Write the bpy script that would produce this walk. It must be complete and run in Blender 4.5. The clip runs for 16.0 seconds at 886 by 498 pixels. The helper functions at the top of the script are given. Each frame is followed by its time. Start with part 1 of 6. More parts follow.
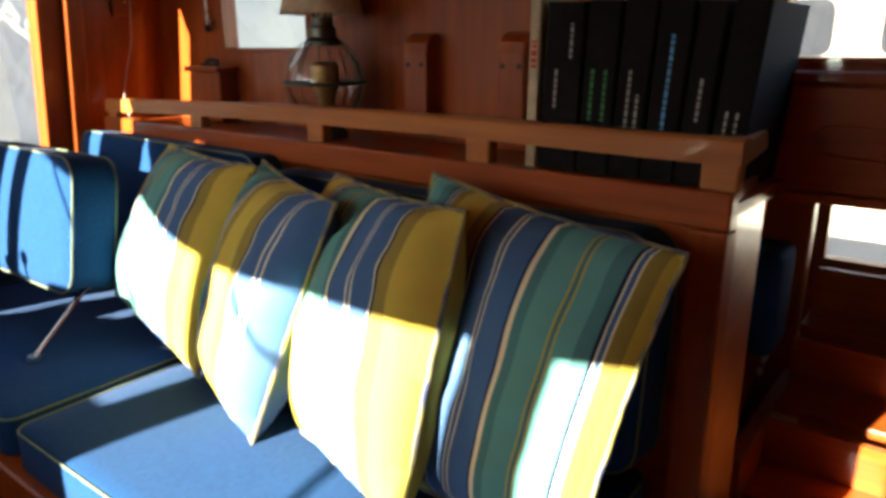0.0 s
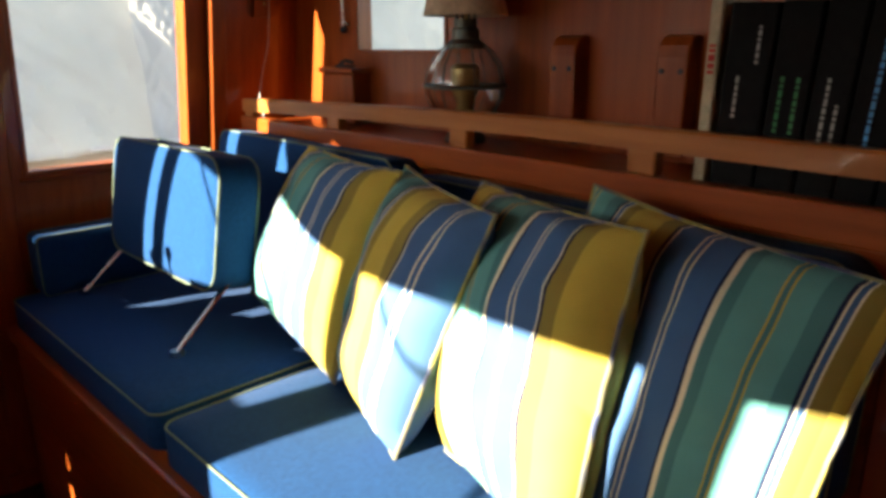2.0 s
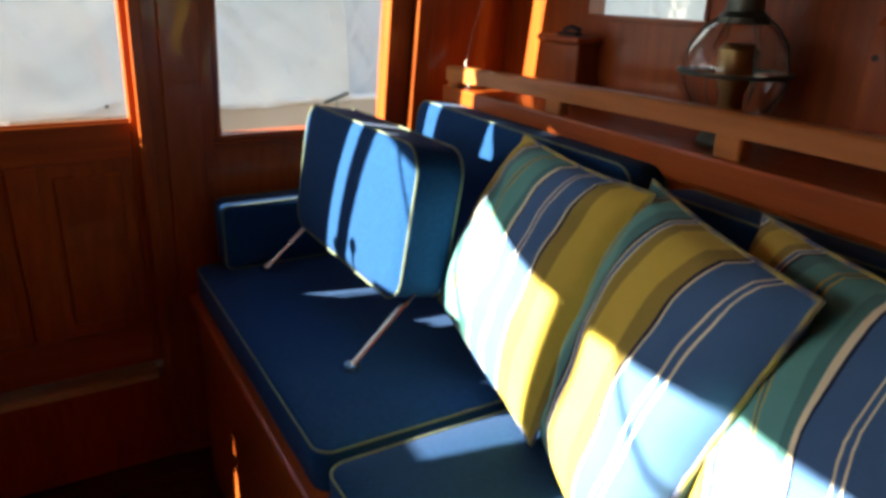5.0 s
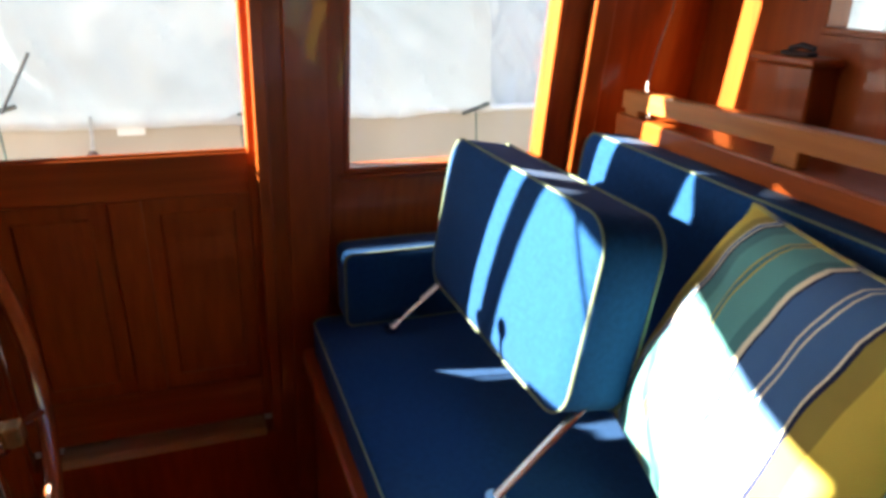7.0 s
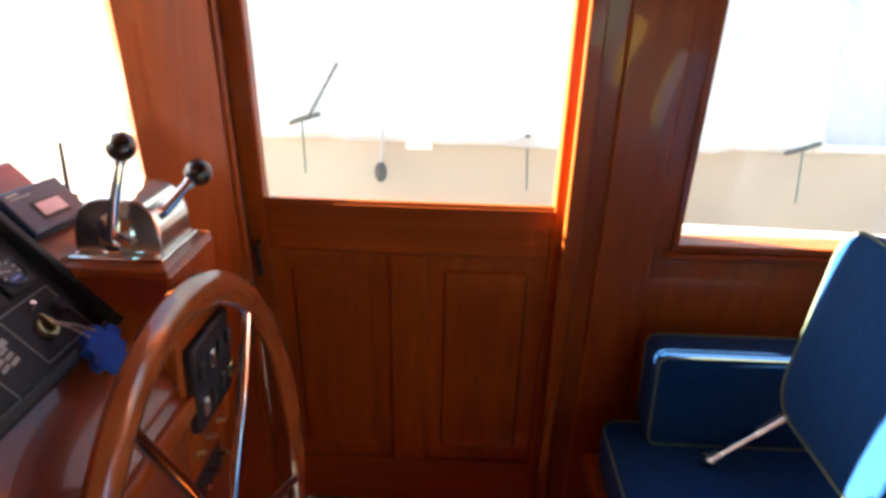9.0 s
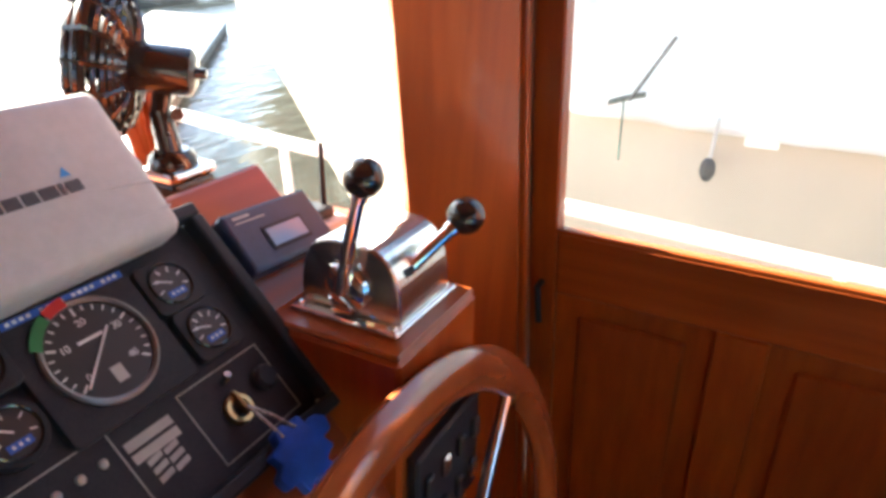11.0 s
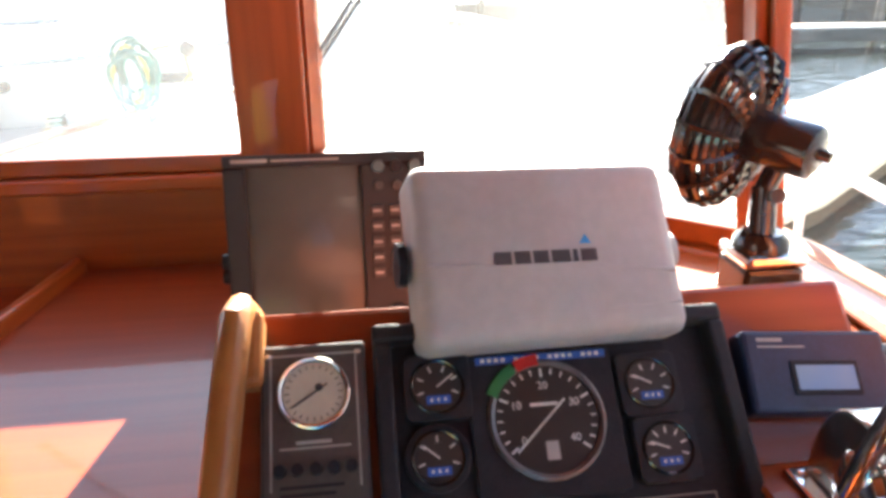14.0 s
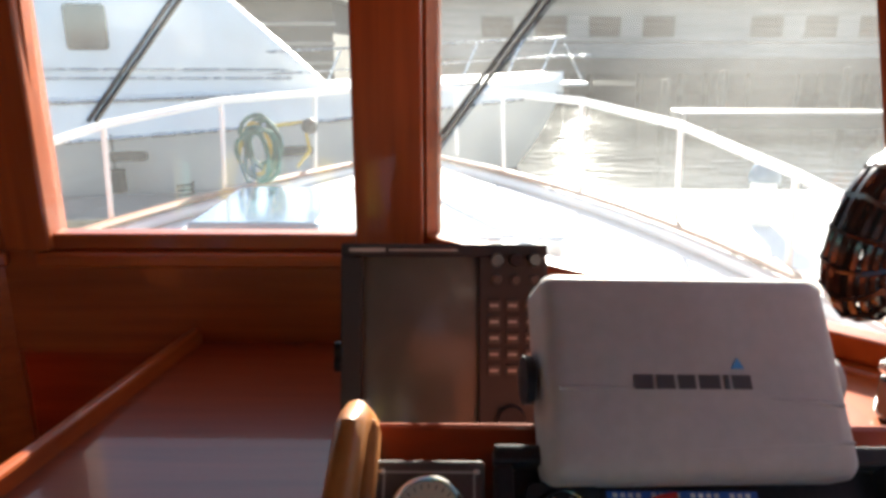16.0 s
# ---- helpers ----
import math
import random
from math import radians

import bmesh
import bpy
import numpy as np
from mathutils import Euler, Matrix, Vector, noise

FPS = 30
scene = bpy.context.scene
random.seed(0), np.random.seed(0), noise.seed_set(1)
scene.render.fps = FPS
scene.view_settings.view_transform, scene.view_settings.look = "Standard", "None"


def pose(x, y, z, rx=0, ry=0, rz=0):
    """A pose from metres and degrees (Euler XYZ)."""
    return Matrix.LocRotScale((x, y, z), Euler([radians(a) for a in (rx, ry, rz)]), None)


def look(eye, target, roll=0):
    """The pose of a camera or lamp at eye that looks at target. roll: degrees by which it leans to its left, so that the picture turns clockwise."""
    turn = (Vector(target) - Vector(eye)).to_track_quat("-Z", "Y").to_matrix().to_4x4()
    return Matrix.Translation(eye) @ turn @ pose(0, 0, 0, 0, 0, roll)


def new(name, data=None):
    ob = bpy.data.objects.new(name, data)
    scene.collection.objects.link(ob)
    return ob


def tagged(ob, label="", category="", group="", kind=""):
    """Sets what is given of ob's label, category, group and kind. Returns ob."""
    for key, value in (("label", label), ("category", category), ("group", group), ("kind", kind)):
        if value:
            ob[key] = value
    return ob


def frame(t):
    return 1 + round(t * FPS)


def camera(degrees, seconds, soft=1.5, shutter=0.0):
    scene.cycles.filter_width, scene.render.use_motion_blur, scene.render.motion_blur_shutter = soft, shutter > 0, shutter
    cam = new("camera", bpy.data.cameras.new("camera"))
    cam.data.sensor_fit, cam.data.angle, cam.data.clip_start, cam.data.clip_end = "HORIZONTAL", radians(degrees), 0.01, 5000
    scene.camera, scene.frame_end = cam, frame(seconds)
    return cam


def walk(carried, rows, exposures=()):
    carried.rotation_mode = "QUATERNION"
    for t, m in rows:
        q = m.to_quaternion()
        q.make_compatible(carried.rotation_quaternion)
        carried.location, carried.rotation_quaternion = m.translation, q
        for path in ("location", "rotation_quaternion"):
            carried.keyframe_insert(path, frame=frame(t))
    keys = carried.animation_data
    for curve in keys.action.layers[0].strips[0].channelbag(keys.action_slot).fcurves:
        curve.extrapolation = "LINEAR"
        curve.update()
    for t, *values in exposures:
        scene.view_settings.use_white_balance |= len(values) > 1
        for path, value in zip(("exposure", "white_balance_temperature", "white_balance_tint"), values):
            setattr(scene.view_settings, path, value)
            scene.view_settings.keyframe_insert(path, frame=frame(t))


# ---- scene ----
cam = camera(64.1, 16.0, soft=3.6)
PATH = [
    (0, (-0.157, 0.179, 1.44), (-1.326, 1.702, 0.878), -0.4),
    (0.5, (-0.179, 0.193, 1.438), (-1.415, 1.661, 0.876), -0.2),
    (1, (-0.205, 0.192, 1.44), (-1.494, 1.613, 0.877), -0.2),
    (1.5, (-0.236, 0.17, 1.442), (-1.567, 1.554, 0.884), -0.2),
    (2, (-0.289, 0.158, 1.445), (-1.652, 1.511, 0.886), -0.2),
    (2.5, (-0.351, 0.146, 1.432), (-1.717, 1.49, 0.86), -0.4),
    (3, (-0.398, 0.155, 1.433), (-1.801, 1.447, 0.832), 0.3),
    (3.5, (-0.44, 0.213, 1.438), (-1.932, 1.401, 0.835), 1.3),
    (4, (-0.477, 0.266, 1.435), (-2.047, 1.347, 0.831), 1.4),
    (4.2, (-0.508, 0.27, 1.448), (-2.077, 1.336, 0.815), 1.6),
    (6.5, (-0.888, 0.395, 1.494), (-2.625, 1.093, 0.79), 1.0),
    (7, (-1.015, 0.408, 1.498), (-2.775, 1.043, 0.792), 1.2),
    (7.5, (-1.102, 0.413, 1.505), (-2.916, 0.884, 0.806), 1.7),
    (8, (-1.179, 0.405, 1.51), (-3.034, 0.669, 0.81), 1.4),
    (8.2, (-1.211, 0.392, 1.512), (-3.073, 0.588, 0.81), 0.9),
    (10.3, (-1.661, 0.303, 1.524), (-3.437, -0.200, 0.742), 3.3),
    (10.5, (-1.68, 0.291, 1.524), (-3.415, -0.297, 0.723), 2.6),
    (11, (-1.735, 0.262, 1.519), (-3.36, -0.567, 0.7), 1.3),
    (11.5, (-1.815, 0.221, 1.512), (-3.346, -0.755, 0.671), 2.6),
    (12, (-1.872, 0.204, 1.51), (-3.219, -1.011, 0.664), 2.8),
    (12.5, (-1.908, 0.208, 1.531), (-2.922, -1.249, 0.613), 3.6),
    (13, (-1.909, 0.236, 1.534), (-2.633, -1.403, 0.651), 3.1),
    (13.5, (-1.902, 0.247, 1.53), (-2.359, -1.522, 0.714), 1.6),
    (14, (-1.892, 0.253, 1.541), (-2.144, -1.585, 0.793), -0.1),
    (14.5, (-1.888, 0.257, 1.557), (-2.15, -1.616, 0.905), 0.0),
    (15, (-1.883, 0.251, 1.562), (-2.065, -1.656, 0.987), -0.4),
    (15.5, (-1.881, 0.234, 1.561), (-1.982, -1.685, 1.008), 0.1),
    (16, (-1.872, 0.21, 1.554), (-1.85, -1.713, 1.004), 0.0),
]
EXPOSURES = [(0, 3.2, 7800, 8), (2, 3.0, 7800, 8), (4, 2.88, 7700, 8), (6.5, 3.4, 7300, 8), (8, 3.9, 7300, 8), (10.5, 4.1, 7000, 8), (13, 4.05, 6900, 8), (14.3, 4.0, 6700, 8), (15.2, 3.22, 6700, 8), (16, 2.55, 6700, 8)]
walk(cam, [(t, look(eye, target, roll)) for t, eye, target, roll in PATH], EXPOSURES)

# ---- light ----
SUN_WAY = Vector((0.185, 1.0, -0.42)).normalized()
world = bpy.data.worlds.new("sky")
scene.world = world
world.use_nodes = True
sky = world.node_tree.nodes.new("ShaderNodeTexSky")
sky.sky_type, sky.sun_disc = "NISHITA", False
sky.air_density, sky.dust_density, sky.ozone_density = 0.6, 0.4, 0.4
sky.sun_elevation = math.asin(-SUN_WAY.z)
sky.sun_rotation = math.atan2(-SUN_WAY.x, -SUN_WAY.y)
background = world.node_tree.nodes["Background"]
background.inputs["Strength"].default_value = 0.08
world.node_tree.links.new(sky.outputs["Color"], background.inputs["Color"])
sun_data = bpy.data.lights.new("sun", "SUN")
sun_data.energy, sun_data.angle, sun_data.color = 5.0, radians(0.5), (1.0, 0.95, 0.87)
sun = new("sun", sun_data)
sun.matrix_world = look((-6, -15, 12), Vector((-6, -15, 12)) + SUN_WAY)

# ---- materials ----


def material(name, colour, rough=0.5, metal=0.0, coat=0.0, other=None, scale=30.0, stretch=(1, 1, 1), bump=0.0, mottle=0.08, detail=3.0, coat_rough=0.08):
    """A surface whose colour drifts to a second one by grain and by larger stains."""
    m = bpy.data.materials.new(name)
    m.use_nodes = True
    nt = m.node_tree
    b = nt.nodes["Principled BSDF"]
    b.inputs["Roughness"].default_value, b.inputs["Metallic"].default_value = rough, metal
    b.inputs["Coat Weight"].default_value, b.inputs["Coat Roughness"].default_value = coat, coat_rough
    coord = nt.nodes.new("ShaderNodeTexCoord")
    place = nt.nodes.new("ShaderNodeMapping")
    place.inputs["Scale"].default_value = stretch
    nt.links.new(coord.outputs["Object"], place.inputs["Vector"])
    info = nt.nodes.new("ShaderNodeObjectInfo")
    shift = nt.nodes.new("ShaderNodeVectorMath")
    shift.operation = "ADD"
    nt.links.new(place.outputs["Vector"], shift.inputs[0])
    jump = nt.nodes.new("ShaderNodeMath")
    jump.operation = "MULTIPLY"
    jump.inputs[1].default_value = 7.0
    nt.links.new(info.outputs["Random"], jump.inputs[0])
    nt.links.new(jump.outputs[0], shift.inputs[1])
    fine = nt.nodes.new("ShaderNodeTexNoise")
    fine.inputs["Scale"].default_value, fine.inputs["Detail"].default_value = scale, detail
    nt.links.new(shift.outputs[0], fine.inputs["Vector"])
    large = nt.nodes.new("ShaderNodeTexNoise")
    large.inputs["Scale"].default_value = scale / 9
    nt.links.new(shift.outputs[0], large.inputs["Vector"])
    mix = nt.nodes.new("ShaderNodeMix")
    mix.data_type = "RGBA"
    other = other or tuple(c * 0.75 for c in colour)
    mix.inputs["A"].default_value, mix.inputs["B"].default_value = (*colour, 1), (*other, 1)
    ramp = nt.nodes.new("ShaderNodeMapRange")
    ramp.inputs["From Min"].default_value, ramp.inputs["From Max"].default_value = 0.3, 0.7
    nt.links.new(fine.outputs["Fac"], ramp.inputs["Value"])
    nt.links.new(ramp.outputs["Result"], mix.inputs["Factor"])
    hue = nt.nodes.new("ShaderNodeHueSaturation")
    value = nt.nodes.new("ShaderNodeMapRange")
    value.inputs["From Min"].default_value, value.inputs["From Max"].default_value = 0.3, 0.7
    value.inputs["To Min"].default_value, value.inputs["To Max"].default_value = 1 - mottle * 2, 1 + mottle * 2
    nt.links.new(large.outputs["Fac"], value.inputs["Value"])
    nt.links.new(value.outputs["Result"], hue.inputs["Value"])
    nt.links.new(mix.outputs["Result"], hue.inputs["Color"])
    nt.links.new(hue.outputs["Color"], b.inputs["Base Color"])
    wear = nt.nodes.new("ShaderNodeMapRange")
    wear.inputs["To Min"].default_value, wear.inputs["To Max"].default_value = max(rough - 0.06, 0.02), rough + 0.08
    nt.links.new(large.outputs["Fac"], wear.inputs["Value"])
    nt.links.new(wear.outputs["Result"], b.inputs["Roughness"])
    if bump:
        bn = nt.nodes.new("ShaderNodeBump")
        bn.inputs["Strength"].default_value, bn.inputs["Distance"].default_value = bump, 0.002
        nt.links.new(fine.outputs["Fac"], bn.inputs["Height"])
        nt.links.new(bn.outputs["Normal"], b.inputs["Normal"])
    return m


def wood(name, light, dark, axis, gloss=0.36, coat=0.2):
    stretch = [22, 22, 22]
    stretch["xyz".index(axis)] = 1.3
    m = material(name, light, gloss, 0, coat, dark, 2.2, stretch, 0.05, 0.08, 6.0, coat_rough=0.04)
    m.node_tree.nodes["Principled BSDF"].inputs["Specular IOR Level"].default_value = 0.28
    return m


MAH_L, MAH_D = (0.36, 0.077, 0.012), (0.25, 0.048, 0.009)
mah_x = wood("mahogany along x", MAH_L, MAH_D, "x")
mah_y = wood("mahogany along y", MAH_L, MAH_D, "y")
mah_z = wood("mahogany upright", MAH_L, MAH_D, "z")
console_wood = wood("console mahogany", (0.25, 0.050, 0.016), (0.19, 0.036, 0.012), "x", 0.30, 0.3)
teak_x = wood("varnished teak along x", (0.46, 0.165, 0.045), (0.36, 0.12, 0.03), "x")
teak_y = wood("varnished teak along y", (0.45, 0.19, 0.06), (0.32, 0.12, 0.035), "y")
bare_wood = wood("bare pale wood", (0.55, 0.43, 0.27), (0.4, 0.3, 0.18), "y", 0.6, 0.0)
floor_wood = wood("sole planks", (0.10, 0.035, 0.015), (0.06, 0.02, 0.008), "y", 0.4, 0.3)
rim_wood = material("varnished wheel rim", (0.36, 0.10, 0.03), 0.2, 0, 0.9, (0.25, 0.06, 0.02), 14, (1, 1, 1), 0.02, 0.1)
canvas_blue = material("blue canvas", (0.008, 0.050, 0.150), 0.95, 0, 0, (0.006, 0.04, 0.120), 900, (1, 1, 1), 0.25, 0.06)
canvas_blue.node_tree.nodes["Principled BSDF"].inputs["Sheen Weight"].default_value = 0.04
canvas_blue.node_tree.nodes["Principled BSDF"].inputs["Specular IOR Level"].default_value = 0.08
piping_green = material("pale green piping", (0.17, 0.22, 0.14), 0.85, 0, 0, (0.12, 0.16, 0.10), 300, mottle=0.05)
piping_dark = material("olive and navy cord", (0.36, 0.32, 0.08), 0.8, 0, 0, (0.05, 0.07, 0.14), 26, mottle=0.1, detail=0.5)
chrome = material("chrome", (0.86, 0.86, 0.84), 0.1, 1.0, 0, (0.78, 0.78, 0.76), 40, mottle=0.03)
steel = material("brushed steel", (0.66, 0.65, 0.62), 0.26, 1.0, 0, (0.55, 0.54, 0.5), 60, mottle=0.05)
dim_ring = material("dulled dark steel", (0.16, 0.16, 0.155), 0.35, 0.9, 0, (0.12, 0.12, 0.115), 60, mottle=0.05)
housing_chrome = material("worn chrome plate", (0.84, 0.83, 0.8), 0.2, 1.0, 0, (0.7, 0.68, 0.62), 25, mottle=0.08)
brass = material("dull brass", (0.62, 0.48, 0.22), 0.35, 1.0, 0, (0.5, 0.36, 0.16), 60, mottle=0.1)
verdigris = material("weathered copper", (0.14, 0.15, 0.12), 0.45, 0.8, 0, (0.08, 0.1, 0.09), 80, mottle=0.15)
black_gloss = material("glossy black enamel", (0.012, 0.011, 0.011), 0.2, 0, 0.3, (0.02, 0.018, 0.016), 50, mottle=0.1)
black_matt = material("matt black plastic", (0.017, 0.018, 0.022), 0.5, 0, 0, (0.024, 0.025, 0.03), 500, bump=0.2)
black_matt.node_tree.nodes["Principled BSDF"].inputs["Specular IOR Level"].default_value = 0.22
# dark case whose blue reflection is mixed into the base colour
blue_sheen_box = material("dark plastic with painted blue reflection", (0.012, 0.028, 0.072), 0.4, 0, 0, (0.011, 0.022, 0.05), 400, bump=0.15)
grey_case = material("charcoal plastic", (0.014, 0.016, 0.018), 0.55, 0, 0, (0.011, 0.013, 0.015), 300, bump=0.15)
taupe_plate = material("grey brown instrument plate", (0.075, 0.068, 0.06), 0.45, 0, 0, (0.06, 0.055, 0.05), 200)
white_cover = material("white moulded plastic", (0.43, 0.43, 0.42), 0.45, 0, 0, (0.39, 0.39, 0.38), 90, mottle=0.03)
grey_print = material("dark grey print", (0.06, 0.06, 0.065), 0.6, mottle=0.02)
white_print = material("white print", (0.75, 0.75, 0.72), 0.6, mottle=0.03)
pale_line = material("pale grey line", (0.4, 0.4, 0.38), 0.6, mottle=0.03)
red_print = material("red print", (0.55, 0.02, 0.015), 0.6, mottle=0.03)
green_print = material("green print", (0.02, 0.2, 0.06), 0.6, mottle=0.03)
blue_print = material("blue tape", (0.02, 0.11, 0.45), 0.5, mottle=0.05)
logo_blue = material("sky blue print", (0.05, 0.35, 0.75), 0.5, mottle=0.03)
dial_white = material("ivory dial", (0.62, 0.58, 0.46), 0.5, mottle=0.05)
dial_black = material("black dial", (0.03, 0.026, 0.022), 0.4, mottle=0.05)
crt_face = material("grey picture tube", (0.20, 0.225, 0.205), 0.24, 0, 0.2, (0.15, 0.175, 0.16), 10, mottle=0.03)
lcd_face = material("pale liquid crystal", (0.17, 0.28, 0.48), 0.12, 0, 0.5, (0.24, 0.31, 0.42), 20, mottle=0.1)
keypad = material("worn grey keys", (0.06, 0.062, 0.058), 0.5, mottle=0.08)
fob_blue = material("blue foam", (0.01, 0.10, 0.55), 0.8, 0, 0, (0.01, 0.08, 0.45), 500, bump=0.3)
cord_white = material("white cord", (0.6, 0.58, 0.52), 0.8, 0, 0, (0.2, 0.2, 0.2), 300)
binder_black = material("black book cloth", (0.010, 0.0095, 0.010), 0.9, 0, 0, (0.014, 0.013, 0.014), 600, bump=0.2)
binder_black.node_tree.nodes["Principled BSDF"].inputs["Specular IOR Level"].default_value = 0.15
paper = material("yellowed paper", (0.55, 0.48, 0.33), 0.8, 0, 0, (0.42, 0.36, 0.24), 300, (1, 40, 1))
shade_cloth = material("cream lamp shade", (0.62, 0.52, 0.36), 0.8, 0, 0, (0.55, 0.45, 0.3), 500, bump=0.1)
gelcoat = material("white gelcoat", (0.78, 0.78, 0.76), 0.35, 0, 0.2, (0.72, 0.72, 0.7), 3, mottle=0.04)
gelcoat_beige = material("beige painted hull", (0.46, 0.39, 0.31), 0.4, 0, 0.1, (0.40, 0.345, 0.28), 2.5, mottle=0.06)
hull_grey = material("pale grey hull", (0.72, 0.69, 0.62), 0.4, 0, 0.1, (0.62, 0.61, 0.58), 2, mottle=0.05)
deck_white = material("non-slip deck paint", (0.74, 0.74, 0.72), 0.7, 0, 0, (0.66, 0.66, 0.65), 200, bump=0.3, mottle=0.06)
hatch_blue = material("smoked hatch acrylic", (0.10, 0.16, 0.22), 0.15, 0, 0.3, (0.09, 0.14, 0.2), 6)
tarp_white = material("white canvas cover", (0.66, 0.64, 0.60), 0.85, 0, 0, (0.60, 0.58, 0.54), 7, bump=0.3, mottle=0.07)
tarp_grey = material("lavender grey canvas", (0.62, 0.61, 0.62), 0.85, 0, 0, (0.57, 0.56, 0.57), 7, bump=0.3, mottle=0.07)
rubber = material("black rubber", (0.02, 0.02, 0.021), 0.6, 0, 0, (0.03, 0.03, 0.03), 60)
rope_green = material("green rope", (0.03, 0.13, 0.11), 0.85, 0, 0, (0.02, 0.08, 0.07), 200, bump=0.4)
rope_yellow = material("yellow rope", (0.55, 0.42, 0.06), 0.85, 0, 0, (0.4, 0.3, 0.05), 200, bump=0.4)
timber_dark = material("weathered pier timber", (0.10, 0.085, 0.07), 0.85, 0, 0, (0.06, 0.05, 0.04), 8, (1, 1, 8), 0.5, 0.12)
cladding = material("grey brown cladding", (0.30, 0.27, 0.24), 0.8, 0, 0, (0.24, 0.21, 0.19), 3, (1, 1, 20), 0.4, 0.1)
roof_dark = material("dark roof shingle", (0.07, 0.065, 0.06), 0.85, 0, 0, (0.05, 0.045, 0.04), 6, bump=0.5)
water_mat = material("harbour water", (0.010, 0.014, 0.012), 0.06, 0, 0, (0.014, 0.018, 0.015), 1.2, (1, 2.4, 1), 1.0, 0.1)
for n in water_mat.node_tree.nodes:
    if n.bl_idname == "ShaderNodeBump":
        n.inputs["Distance"].default_value = 0.045
water_mat.node_tree.nodes["Principled BSDF"].inputs["Specular IOR Level"].default_value = 0.03
ceiling_paint = material("cream headliner", (0.5, 0.42, 0.3), 0.7, 0, 0, (0.62, 0.56, 0.46), 30)
# the sky's reflection is put into this glass's pale, half-metal colour
sky_sheen_glass = material("facade glass with painted sky sheen", (0.80, 0.84, 0.88), 0.12, 0.5, 0.6, (0.7, 0.76, 0.82), 2)
window_dark = material("dark window glass", (0.03, 0.035, 0.045), 0.08, 0, 0.5, mottle=0.05)


def glass_material(name, tint, rough=0.0):
    m = bpy.data.materials.new(name)
    m.use_nodes = True
    b = m.node_tree.nodes["Principled BSDF"]
    b.inputs["Base Color"].default_value = (*tint, 1)
    b.inputs["Roughness"].default_value, b.inputs["Transmission Weight"].default_value, b.inputs["IOR"].default_value = rough, 1.0, 1.45
    return m


glass = glass_material("clear window glass", (0.97, 0.98, 0.97))


def let_through(m, share, colour):
    """Lets part of the light on the far side glow through sunlit cloth."""
    nt = m.node_tree
    out, b = nt.nodes["Material Output"], nt.nodes["Principled BSDF"]
    tr, mix = nt.nodes.new("ShaderNodeBsdfTranslucent"), nt.nodes.new("ShaderNodeMixShader")
    tr.inputs["Color"].default_value = (*colour, 1)
    mix.inputs[0].default_value = share
    nt.links.new(b.outputs[0], mix.inputs[1])
    nt.links.new(tr.outputs[0], mix.inputs[2])
    nt.links.new(mix.outputs[0], out.inputs["Surface"])


let_through(tarp_white, 0.6, (0.92, 0.87, 0.77))
let_through(tarp_grey, 0.5, (0.78, 0.74, 0.69))


def pane_material(name, salt, spread):
    """A thin flat window pane: clear straight through, mirror-like at a slant, with a little dried salt on it."""
    m = bpy.data.materials.new(name)
    m.use_nodes = True
    nt = m.node_tree
    out = nt.nodes["Material Output"]
    nt.nodes.remove(nt.nodes["Principled BSDF"])
    clear, shine, film = nt.nodes.new("ShaderNodeBsdfTransparent"), nt.nodes.new("ShaderNodeBsdfGlossy"), nt.nodes.new("ShaderNodeBsdfTranslucent")
    clear.inputs["Color"].default_value = (0.95, 0.965, 0.955, 1)
    shine.inputs["Roughness"].default_value = 0.01
    film.inputs["Color"].default_value = (0.95, 0.95, 0.93, 1)
    slant, power, scale = nt.nodes.new("ShaderNodeLayerWeight"), nt.nodes.new("ShaderNodeMath"), nt.nodes.new("ShaderNodeMath")
    both, dirty = nt.nodes.new("ShaderNodeMixShader"), nt.nodes.new("ShaderNodeMixShader")
    slant.inputs["Blend"].default_value = 0.5
    power.operation, power.inputs[1].default_value = "POWER", 5.0
    scale.operation, scale.inputs[1].default_value, scale.inputs[2].default_value = "MULTIPLY_ADD", 0.8, 0.03
    nt.links.new(slant.outputs["Facing"], power.inputs[0])
    nt.links.new(power.outputs[0], scale.inputs[0])
    nt.links.new(scale.outputs[0], both.inputs[0])
    nt.links.new(clear.outputs[0], both.inputs[1])
    nt.links.new(shine.outputs[0], both.inputs[2])
    coord, n, r = nt.nodes.new("ShaderNodeTexCoord"), nt.nodes.new("ShaderNodeTexNoise"), nt.nodes.new("ShaderNodeMapRange")
    n.inputs["Scale"].default_value, n.inputs["Detail"].default_value = 3.0, 6.0
    nt.links.new(coord.outputs["Object"], n.inputs["Vector"])
    r.inputs["From Min"].default_value, r.inputs["From Max"].default_value = 0.3, 0.7
    r.inputs["To Min"].default_value, r.inputs["To Max"].default_value = salt - spread, salt + spread
    nt.links.new(n.outputs["Fac"], r.inputs["Value"])
    nt.links.new(r.outputs["Result"], dirty.inputs[0])
    nt.links.new(both.outputs[0], dirty.inputs[1])
    nt.links.new(film.outputs[0], dirty.inputs[2])
    nt.links.new(dirty.outputs[0], out.inputs["Surface"])
    return m


salt_glass = pane_material("salt-hazed windscreen glass", 0.03, 0.014)
clear_screen = pane_material("lightly salted windscreen glass", 0.014, 0.006)
dusty_glass = pane_material("dusty side glass", 0.006, 0.003)
gauge_glass = glass_material("gauge lens", (0.98, 0.98, 0.97), 0.02)


